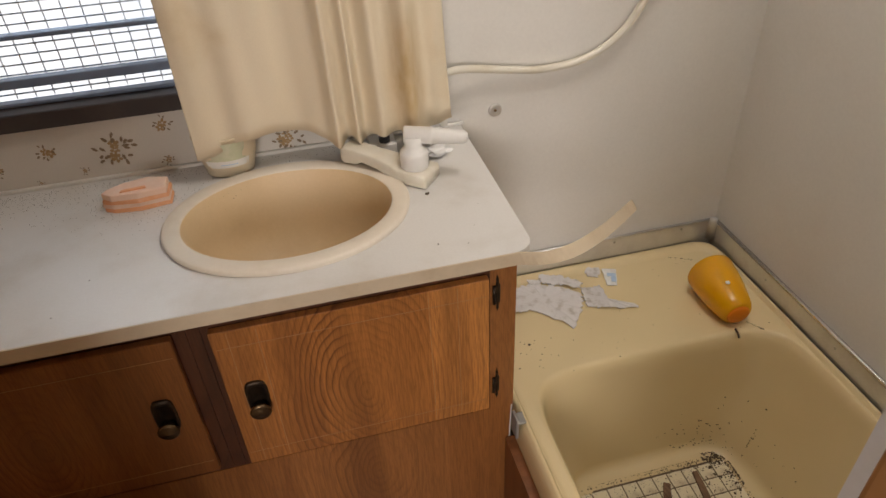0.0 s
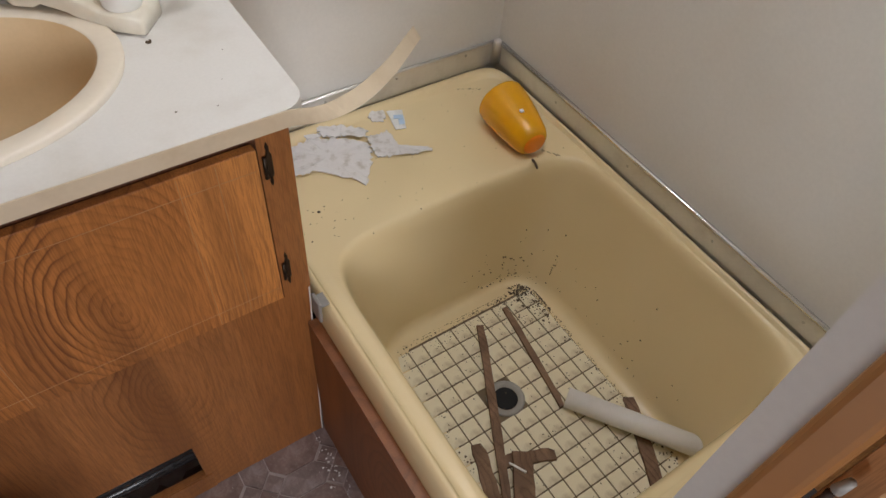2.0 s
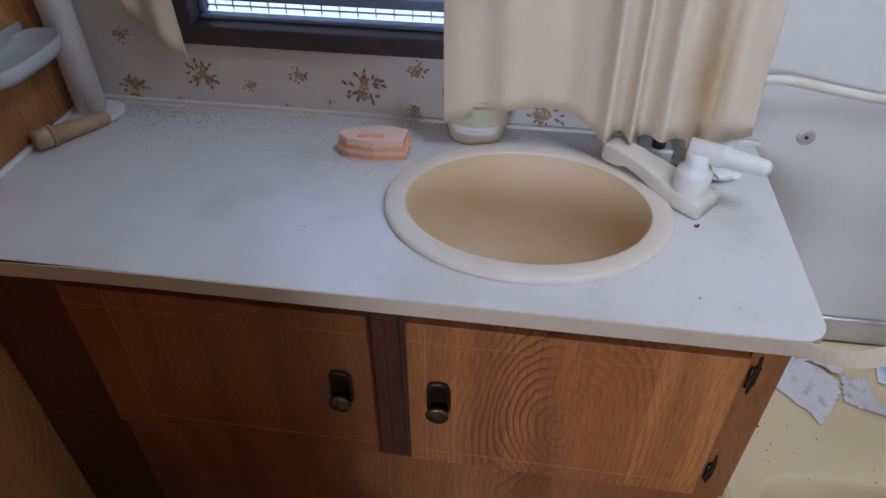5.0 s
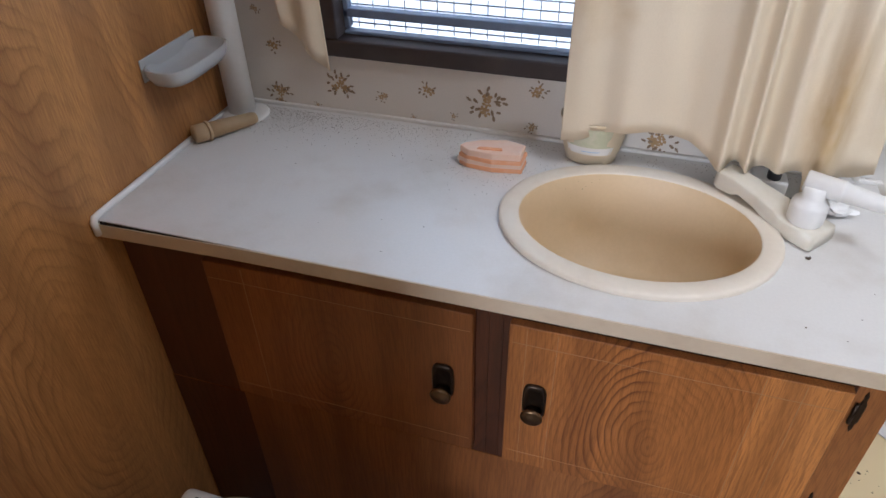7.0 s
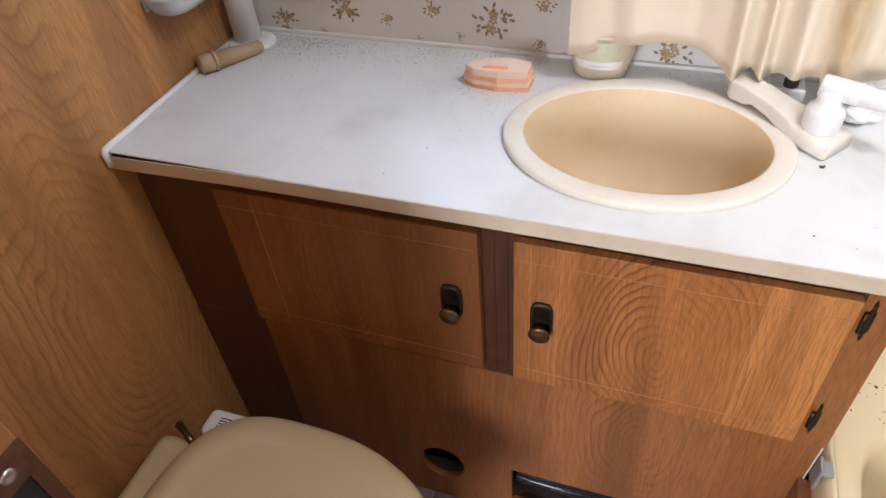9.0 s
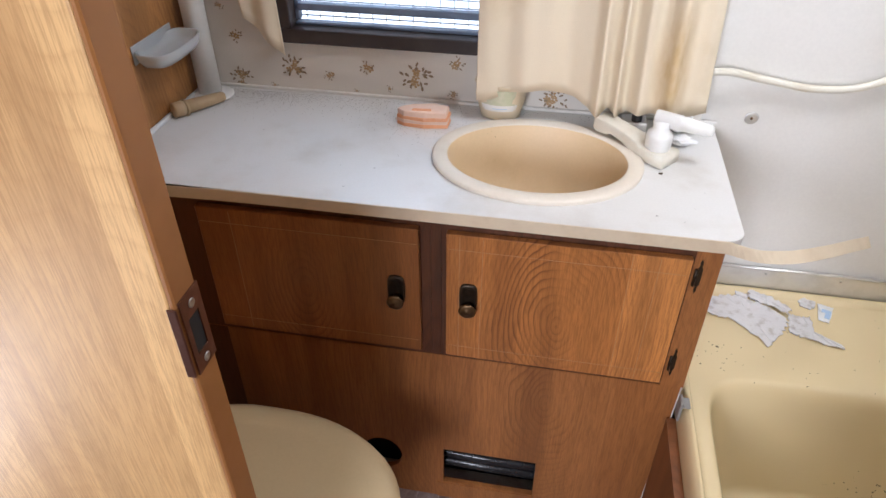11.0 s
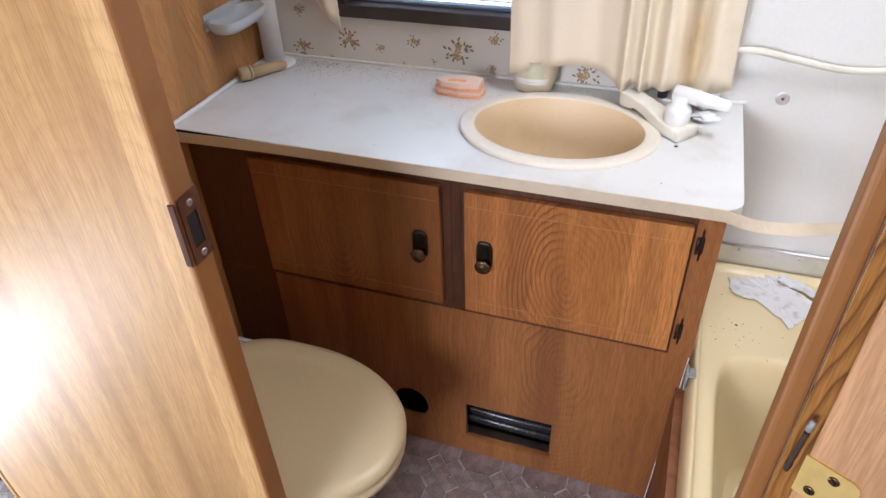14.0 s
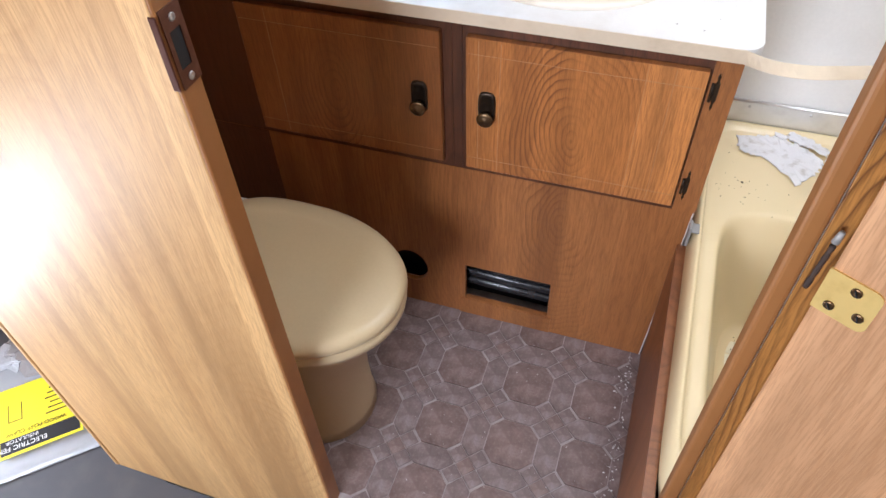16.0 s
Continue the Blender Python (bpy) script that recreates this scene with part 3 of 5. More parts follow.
part("face_frame", b, M_FRAME_SHADE, cabinet, "dark brown face frame, deepened for the shadow gap round the doors")
part("stile", box((XR - 0.037, FRONT - 0.0005, 0.455), (XR + 0.003, FRONT + 0.016, 0.779)), M_FACE, cabinet)
# dark strip paints the shade at the cabinet's lower left
part("stile", box((0.0022, FRONT - 0.0008, 0.0), (0.140, FRONT + 0.0002, 0.4548)), M_FRAME_SHADE, cabinet, "strip beside the wall, coloured dark for the shade there")
for gx in (0.548, 0.566):
    part("groove", box((gx, FRONT - 0.0012, 0.46), (gx + 0.0035, FRONT + 0.001, 0.778)), M_FRAME_SHADE, cabinet)
part("side_panel", box((XR - 0.030, FRONT + 0.016, 0.0), (XR - 0.014, WALL - 0.004, 0.779)), M_FACE, cabinet)
part("bead", tube([(0.9918, FRONT - 0.0002, 0.0), (XR + 0.0008, FRONT - 0.0002, 0.455)], 0.0012, 6), M_PLASTIC, cabinet, "thin white plastic corner bead")
part("kick_board", box((0.56, FRONT - 0.0025, 0.0), (0.78, FRONT - 0.0002, 0.052)), M_FACE, cabinet)
# black board paints the cabinet's inner shade behind both openings
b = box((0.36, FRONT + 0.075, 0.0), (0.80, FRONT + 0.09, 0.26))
part("vent_back", b, M_VOID_SHADE, cabinet, "black board painting the shade behind the openings")
for i in range(3):
    pts = smooth_path([(0.55, FRONT + 0.040, 0.085 + 0.03 * i), (0.66, FRONT + 0.034, 0.088 + 0.027 * i), (0.80, FRONT + 0.042, 0.075 + 0.03 * i)], 6)
    part("duct", tube(pts, 0.013, 10), M_DUCT, cabinet, "black plastic duct", True)


def cabinet_door(x0, x1, z0, z1, material, handle_x, hinge_x, lines):
    d = part("door", box((x0, FRONT - 0.014, z0), (x1, FRONT - 0.0005, z1), 0.0012, 1), material, cabinet)
    yy = FRONT - 0.0144
    for lx in lines:
        part("scribed_line", box((lx, yy, z0 + 0.004), (lx + 0.0008, yy + 0.001, z1 - 0.004)), M_LINE, d)
    for lz in (z0 + 0.026, z1 - 0.030):
        part("scribed_line", box((x0 + 0.004, yy, lz), (x1 - 0.004, yy + 0.001, lz + 0.0008)), M_LINE, d)
    # recessed pull with a round knob
    outline = []
    for i in range(24):
        a = 2 * math.pi * i / 24
        cx, sz = math.cos(a), math.sin(a)
        outline.append((0.0155 * math.copysign(abs(cx) ** 0.55, cx), 0.031 * math.copysign(abs(sz) ** 0.5, sz)))
    zc = 0.618
    y0 = FRONT - 0.0146
    loops = [[(handle_x + u * k, y0 + dy, zc + w * k) for u, w in outline] for k, dy in ((1, 0.0005), (1, -0.003), (0.86, -0.0045), (0.7, -0.003), (0.66, -0.0008))]
    h = part("handle", loft(loops), M_BRONZE, d, "dark bronze pull plate", True)
    loops = [[(handle_x + r * math.cos(a), y0 - dy, 0.600 + r * math.sin(a)) for a in [2 * math.pi * i / 20 for i in range(20)]]
             for r, dy in ((0.008, 0.001), (0.008, 0.010), (0.0145, 0.013), (0.0150, 0.016), (0.012, 0.018), (0.0085, 0.0175), (0.006, 0.0195))]
    part("knob", loft(loops), M_KNOB, h, "round tarnished brass knob", True)
    if hinge_x:
        for zc2 in (0.708, 0.516):
            pts = [(0, 0.034), (0.003, 0.027), (0.002, 0.021), (0.0058, 0.015), (0.0058, -0.015), (0.002, -0.021), (0.003, -0.027), (0, -0.034),
                   (-0.003, -0.027), (-0.002, -0.021), (-0.004, -0.014), (-0.004, 0.014), (-0.002, 0.021), (-0.003, 0.027)]
            loops = [[(hinge_x + u * k * 0.72, FRONT - dy, zc2 + w * k) for u, w in pts] for k, dy in ((1, 0.0), (1, 0.0022), (0.8, 0.003))]
            hg = part("hinge", loft(loops), M_BRONZE, d, "dark bronze spearhead hinge")
            part("hinge_barrel", tube([(hinge_x - 0.006, FRONT - 0.005, zc2 - 0.016), (hinge_x - 0.006, FRONT - 0.005, zc2 + 0.016)], 0.0026, 8), M_BRONZE, hg, "", True)
    return d


M_LINE = speckled("pale_scribed_line", (0.44, 0.24, 0.11), (0.33, 0.16, 0.06), 0.5, 60)
cabinet_door(0.145, 0.534, 0.475, 0.749, M_DOOR_L_SHADED, 0.493, 0, (0.205,))
cabinet_door(0.580, 0.963, 0.473, 0.747, M_DOOR_R, 0.619, 0.979, (0.602, 0.640, 0.874, 0.916))

# ---------------------------------------------------------------- countertop
BX, BY, BRX, BRY = 0.7065, 0.1980, 0.1800, 0.1425


def plate_hole(outline, cx, cy, rx, ry, z0, z1, bm=None, n=64):
    """A level board with an oval hole; outline is convex and runs anticlockwise."""
    def edge(a):
        d = Vector((math.cos(a), math.sin(a)))
        best = 9
        for (ax, ay), (bx, by) in zip(outline, outline[1:] + outline[:1]):
            e = Vector((bx - ax, by - ay))
            den = d.x * e.y - d.y * e.x
            if abs(den) < 1e-9:
                continue
            t = ((ax - cx) * e.y - (ay - cy) * e.x) / den
            s = ((ax - cx) * d.y - (ay - cy) * d.x) / den
            if t > 0 and -1e-6 <= s <= 1 + 1e-6:
                best = min(best, t)
        return cx + best * d.x, cy + best * d.y
    angles = sorted([2 * math.pi * i / n for i in range(n)] + [math.atan2(y - cy, x - cx) % (2 * math.pi) for x, y in outline])
    inner = [(cx + rx * math.cos(a), cy + ry * math.sin(a)) for a in angles]
    outer = [edge(a) for a in angles]
    loops = [[(x, y, z1) for x, y in outer], [(x, y, z1) for x, y in inner], [(x, y, z0) for x, y in inner], [(x, y, z0) for x, y in outer], [(x, y, z1) for x, y in outer]]
    return loft(loops, False, False, bm)


R = 0.030
corner = [(1.024 - R + R * math.sin(a), 0.012 + R - R * math.cos(a)) for a in [math.pi / 2 * i / 8 for i in range(9)]]
outline = [(0.002, 0.012)] + corner + [(1.024, WALL - 0.002), (0.002, WALL - 0.002)]
counter = thing("countertop", (0.5, 0.2, 0.77), "white laminate bathroom countertop, dusty, with peeling cream edge band", "countertop")
part("top", plate_hole(outline, BX, BY, BRX - 0.012, BRY - 0.012, 0.781, 0.80), M_TOP, counter, "dusty white laminate top")


def ribbon(path, wides, thick, bm=None):
    """A thin strip along path; wides gives the way across it, with its half width."""
    pts = [Vector(p) for p in path]
    loops = []
    for i, p in enumerate(pts):
        w = Vector(wides[i])
        d = (pts[min(i + 1, len(pts) - 1)] - pts[max(i - 1, 0)]).normalized()
        nrm = d.cross(w).normalized() * thick / 2
        loops.append([p - w - nrm, p + w - nrm, p + w + nrm, p - w + nrm])
    return loft(loops, True, True, bm)


path = [(0.0 + 0.1 * i, 0.0105, 0.7895 - 0.007 * max(0, 1 - i / 2.4)) for i in range(11)]
free = smooth_path([(1.0, 0.0105, 0.7895), (1.045, 0.014, 0.778), (1.10, 0.040, 0.764), (1.165, 0.090, 0.745), (1.225, 0.150, 0.720), (1.285, 0.215, 0.690)], 5)
tilt = [(0, 0, 0.0105)] * len(path) + [(-0.003 * min(1, i / 8), 0.006 * min(1, i / 8), 0.0105 - 0.003 * min(1, i / 8)) for i in range(len(free))]
part("edge_band", ribbon(path[:-1] + free, tilt[1:], 0.0018), M_EDGE, counter, "cream plastic edge band, peeled loose past the corner")
part("side_bead", tube([(0.0045, 0.0075, 0.778), (0.0045, 0.0065, 0.798), (0.0045, 0.010, 0.8035), (0.0045, 0.02, 0.804), (0.0045, WALL - 0.01, 0.804)], 0.0050, 8), M_PLASTIC, counter, "white sealing bead along the wall", True)
# black strip darkens the gap under the loose band like shade
part("gap_shade_strip", box((0.010, 0.0112, 0.7815), (0.30, 0.0126, 0.7985)), M_VOID_SHADE, counter, "black strip painting the shade in the gap behind the loose band")
part("back_bead", box((0.0, WALL - 0.008, 0.800), (1.03, WALL - 0.0005, 0.806), 0.0015), M_WHITE, counter, "pale sealing strip along the wall")

# ---------------------------------------------------------------- basin
basin = thing("wash_basin", (BX, BY, 0.80), "oval cream plastic wash basin set into the countertop", "basin")
loops = [ring(BX, BY, z, BRX + d, BRY + d, 64) for d, z in ((0, 0.8002), (0.001, 0.8062), (-0.0005, 0.8082), (-0.003, 0.8092), (-0.012, 0.8096), (-0.0235, 0.8088), (-0.0255, 0.8078), (-0.0260, 0.807))]
part("rim", loft(loops, False, False), M_RIM, basin, "flat pale rim", True)
prof = ((-0.0260, 0.807), (-0.0295, 0.797), (-0.035, 0.78), (-0.041, 0.752), (-0.052, 0.718), (-0.068, 0.692), (-0.090, 0.676), (-0.116, 0.671))
loops = [ring(BX, BY, z, BRX + d, BRY + d, 64) for d, z in prof]
part("bowl", loft(loops, False, True), M_BASIN, basin, "cream bowl with a brown stain", True)
loops = [ring(BX - 0.03, BY - 0.004, z, r, r, 24) for r, z in ((0.0190, 0.6705), (0.0190, 0.6735), (0.015, 0.674), (0.011, 0.6715))]
part("drain", loft(loops), M_BRONZE, basin, "small dark drain", True)

# ---------------------------------------------------------------- bath tub
tub = thing("bath_tub", (1.31, -0.05, 0), "pale yellow plastic bath tub with a wide end shelf, dirty inside", "bathtub")
N = 72
OC, OHX, OHY = (1.305, -0.047), 0.294, 0.446
IC, IHX, IHY = (1.316, -0.163), 0.255, 0.272
FC, FHX, FHY = (1.316, -0.178), 0.184, 0.258
loops = [ring(*OC, z, OHX + dx, OHY + dy, N, 16) for dx, dy, z in ((-0.012, -0.012, 0.345), (-0.002, -0.002, 0.36), (0.0, 0.0, 0.385), (-0.001, -0.001, 0.408), (-0.004, -0.007, 0.424),
                                                                   (-0.009, -0.016, 0.4335), (-0.013, -0.025, 0.4355), (-0.016, -0.033, 0.4330), (-0.018, -0.039, 0.4280))]
for k in (0.0, 0.35, 0.7, 1.0):
    hx, hy = (OHX - 0.020) * (1 - k) + (IHX + 0.006) * k, (OHY - 0.042) * (1 - k) + (IHY + 0.012) * k
    loops.append(ring(OC[0] * (1 - k) + IC[0] * k, OC[1] * (1 - k) + IC[1] * k, 0.4258 + 0.0016 * k * (1 - k), hx, hy, N, 16 - 9 * k))
loops += [ring(*IC, z, IHX + d, IHY + d * 1.3, N, 7) for d, z in ((0.004, 0.4235), (0.001, 0.418), (-0.002, 0.407), (-0.004, 0.39))]
for k, z in ((0.25, 0.32), (0.5, 0.25), (0.75, 0.185), (0.88, 0.155), (0.95, 0.140)):
    loops.append(ring(IC[0] * (1 - k) + FC[0] * k, IC[1] * (1 - k) + FC[1] * k, z, IHX * (1 - k) + FHX * k, IHY * (1 - k) + FHY * k, N, 7 - k))
loops += [ring(*FC, 0.132, FHX - 0.012, FHY - 0.012, N, 6), ring(*FC, 0.130, FHX - 0.035, FHY - 0.035, N, 6), ring(*FC, 0.130, FHX * 0.5, FHY * 0.5, N, 4)]
part("shell", loft(loops, False, True), M_TUB, tub, "", True)
part("apron", box((0.9955, -0.497, 0.0), (1.0125, FRONT - 0.002, 0.372)), M_APRON, tub, "brown wood-grain apron panel")
DX, DY = 1.283, -0.14
loops = [ring(DX, DY, z, r, r, 32) for r, z in ((0.036, 0.1302), (0.036, 0.133), (0.033, 0.1345), (0.026, 0.133), (0.023, 0.1315))]
dr = part("drain", loft(loops, True, False), M_GREYMETAL, tub, "worn metal drain ring", True)
# solid black disc paints the darkness of the drain opening
part("drain_hole_shade", loft([ring(DX, DY, 0.1316, 0.0225, 0.0225, 24), ring(DX, DY, 0.1322, 0.0215, 0.0215, 24)]), M_VOID_SHADE, dr)
# anti-slip squares moulded in the tub floor, with dirty joints between
M_GRIP = speckled("tub_grip_square", (0.80, 0.73, 0.54), (0.46, 0.37, 0.23), 0.5, 26, 0.48, 0.72, 160, 0.7)
M_SILT = speckled("brown_silt", (0.17, 0.125, 0.075), (0.08, 0.055, 0.03), 0.9, 40)
gx0, gx1, gy0, gy1, step = 1.146, 1.474, -0.418, 0.036, 0.0325
part("joint_bed", slab([(gx0 - 0.004, gy0 - 0.004), (gx1 + 0.004, gy0 - 0.004), (gx1 + 0.004, gy1 + 0.004), (gx0 - 0.004, gy1 + 0.004)], 0.1303, 0.1308), M_SILT, tub, "dark dirt in the joints")
me_grip = None
rr = random.Random(4)
nx, ny = int((gx1 - gx0) / step), int((gy1 - gy0) / step)
sx, sy = (gx1 - gx0) / nx, (gy1 - gy0) / ny
for i in range(nx):
    for j in range(ny):
        cx, cy = gx0 + (i + 0.5) * sx, gy0 + (j + 0.5) * sy
        if math.hypot(cx - DX, cy - DY) < 0.044:
            continue
        if me_grip is None:
            bm = box((-sx / 2 + 0.0014, -sy / 2 + 0.0014, -0.0012), (sx / 2 - 0.0014, sy / 2 - 0.0014, 0.0008))
            g = part("grip_square", bm, M_GRIP, tub)
            me_grip = g.data
        else:
            g = new("grip_square", me_grip)
            g.parent = tub
            g.matrix_parent_inverse = tub.matrix_world.inverted()
        g.location = (cx, cy, 0.1316 + rr.uniform(-0.0002, 0.0002))

# aluminium strip round the tub
rail = thing("tub_wall_trim", (1.62, 0.39, 0.43), "dull aluminium trim strip sealing the bath to the walls", "trim", kind=S)
part("strip", box((1.0, WALL - 0.007, 0.426), (1.600, WALL + 0.0015, 0.477), 0.002), M_ALU, rail)
part("strip", box((1.5985, -0.484, 0.430), (1.6075, WALL - 0.009, 0.472), 0.002), M_ALU, rail)
part("strip", box((1.022, -0.4915, 0.430), (1.597, -0.4865, 0.458), 0.001, 1), M_ALU, rail)
part("lip", tube([(1.0, WALL - 0.006, 0.478), (1.596, WALL - 0.006, 0.478)], 0.0035, 8), M_ALU, rail, "", True)
part("lip", tube([(1.6005, -0.480, 0.473), (1.6005, WALL - 0.012, 0.476)], 0.0046, 10), M_LIP, rail, "shiny rounded upper edge", True)
part("corner_cap", loft([ring(1.594, WALL - 0.012, z, r, r, 12) for r, z in ((0.010, 0.432), (0.010, 0.476), (0.008, 0.482), (0.003, 0.484))]), M_ALU, rail, "", True)
part("corner_cap", loft([ring(1.597, -0.478, z, r, r, 12) for r, z in ((0.010, 0.432), (0.010, 0.472), (0.008, 0.480), (0.003, 0.482))]), M_LIP, rail, "", True)
for p in ((1.09, WALL - 0.008, 0.466), (1.21, WALL - 0.008, 0.466), (1.36, WALL - 0.008, 0.466), (1.52, WALL - 0.008, 0.466)):
    part("screw", loft([[(p[0] + r * math.cos(a), p[1] - d, p[2] + r * math.sin(a)) for a in [i * math.pi / 5 for i in range(10)]] for r, d in ((0.0026, -0.002), (0.0026, 0.0006), (0.0015, 0.0012))]), M_CHROME, rail)
for y in (0.2, 0.0, -0.2, -0.38):
    part("screw", loft([[(1.598 - d, y + r * math.cos(a), 0.455 + r * math.sin(a)) for a in [i * math.pi / 5 for i in range(10)]] for r, d in ((0.0026, -0.002), (0.0026, 0.0006), (0.0015, 0.0012))]), M_CHROME, rail)

# ---------------------------------------------------------------- toilet
toilet = thing("toilet", (0.34, -0.275, 0), "cream plastic caravan toilet with closed lid on the vinyl floor", "toilet")
TC = (0.338, -0.280)


def egg(z, hx, hy, n=56, front=0.0):
    """An egg outline, blunt at the back and rounder at the front."""
    pts = []
    for i in range(n):
        a = 2 * math.pi * i / n
        c, s = math.cos(a), math.sin(a)
        p = 2.15 if c > 0 else 3.2
        x = hx * math.copysign(abs(c) ** (2 / p), c)
        y = hy * math.copysign(abs(s) ** (2 / 2.2), s) * (1.0 - 0.10 * c)
        pts.append((TC[0] + x + front, TC[1] + y, z))
    return pts




def lid_loop(d, z, dish):
    """An outline of the lid at inset d; dish sinks it, most along the back and the far side."""
    out = []
    for i, (x, y, _) in enumerate(egg(z, 0.221 + d, 0.172 + d)):
        a = 2 * math.pi * i / 56
        w = min(1.0, max(0.0, 0.35 - 0.75 * math.cos(a) + 0.35 * math.sin(a)))
        out.append((x, y, z - dish * (1 - w) if dish < 0 else z - dish * 0.15 * (1 - w) + dish * w * 0.85))
    return out


lid_prof = ((-0.010, 0.397, 0), (-0.001, 0.401, 0), (0.002, 0.407, 0), (0.002, 0.416, 0), (-0.001, 0.4225, 0), (-0.008, 0.4275, 0.001), (-0.017, 0.4305, 0.003), (-0.030, 0.4315, 0.006),
            (-0.040, 0.4318, 0.006), (-0.047, 0.4320, 0.003), (-0.053, 0.4322, 0.0), (-0.08, 0.4325, 0), (-0.13, 0.433, 0))
part("lid", loft([lid_loop(*q) for q in lid_prof]), M_TOILET, toilet, "cream lid with a raised rounded back border", True)
part("seat", loft([egg(z, 0.219 + d, 0.171 + d) for d, z in ((-0.012, 0.368), (0.0, 0.374), (0.002, 0.386), (-0.004, 0.397))]), M_TOILET, toilet, "", True)
loops = [egg(0.368, 0.196, 0.150), egg(0.345, 0.192, 0.146), egg(0.31, 0.170, 0.130), egg(0.27, 0.145, 0.118, front=-0.004)]
loops += [egg(z, hx, hy, front=f) for z, hx, hy, f in ((0.22, 0.124, 0.105, 0.0), (0.12, 0.118, 0.105, 0.0), (0.03, 0.120, 0.112, 0.0), (0.0015, 0.124, 0.118, 0.0))]
part("bowl", loft(loops), M_TOILET, toilet, "", True)
part("back_block", box((0.05, -0.40, 0.02), (0.16, -0.165, 0.392), 0.02, 3), M_TOILET, toilet, "", True)
part("lever", tube([(0.112, -0.172, 0.388), (0.092, -0.160, 0.389), (0.072, -0.150, 0.389)], [0.006, 0.005, 0.007], 10), M_KNOB, toilet, "small brown flush lever", True)
lb = part("hinge_cover", box((0.120, -0.160, 0.36), (0.215, -0.112, 0.409), 0.012, 3), M_PLASTIC, toilet, "white hinge cover with small black print", True)
for i in range(4):
    part("print_bar", box((0.146, -0.145 + i * 0.005, 0.4088), (0.190 - 0.006 * (i % 2), -0.1430 + i * 0.005, 0.4093)), M_INK, lb)

# ---------------------------------------------------------------- doorway
part_jamb = box((0.4625, -0.5005, -0.03), (0.468, -0.4685, 1.88), 0.0015, 1)
setting("trim_jamb_strip", part_jamb, M_JAMB, "brown edge strip on the partition beside the doorway", "trim")
strike = thing("strike_plate", (0.4680, -0.4840, 0.99), "brown metal strike plate screwed to the door jamb", "strike plate")
b = box((0.4682, -0.4975, 0.962), (0.4696, -0.4920, 1.040))
box((0.4682, -0.4760, 0.962), (0.4696, -0.4685, 1.040), bm=b)
box((0.4682, -0.4920, 0.962), (0.4696, -0.4760, 0.980), bm=b)
box((0.4682, -0.4920, 1.018), (0.4696, -0.4760, 1.040), bm=b)
part("plate", b, M_STRIKE, strike)
part("lip", box((0.4605, -0.5030, 0.963), (0.4690, -0.5008, 1.037), 0.001, 1), M_STRIKE, strike, "bent lip of the strike plate")
# thin black plate paints the depth of the latch opening
part("latch_hole_shade", box((0.4681, -0.4920, 0.980), (0.4686, -0.4760, 1.018)), M_VOID_SHADE, strike)
for z in (0.970, 1.029):
    part("screw", loft([[(0.4694 + d, -0.4830 + r * math.cos(a), z + r * math.sin(a)) for a in [i * math.pi / 6 for i in range(12)]] for r, d in ((0.0042, 0), (0.0042, 0.001), (0.0025, 0.0014), (0.0015, 0.0006))]), M_CHROME, strike, "", True)
# right side: rounded moulding, oak casing, folded-back door
setting("trim_moulding", box((1.003, -0.5305, -0.0455), (1.0195, -0.511, 1.88), 0.0045, 3), M_JAMB, "brown rounded door stop moulding", "trim")
setting("trim_oak_casing", box((1.0197, -0.5298, -0.0455), (1.038, -0.5272, 1.88), 0.0008, 1), M_OAK, "oak casing with strong dark grain", "trim")
leaf = thing("door_1", (1.029, -0.549, 0), "light wood-grain bathroom door standing open into the hall", "door", kind=S)
SWING = Matrix.Translation((1.029, -0.549, 0)) @ Matrix.Rotation(radians(-29), 4, "Z")
part("door_leaf", box((0.0, 0.0, 0.012), (0.56, 0.018, 1.86), 0.0012, 1, turn=SWING), M_LEAF, leaf)


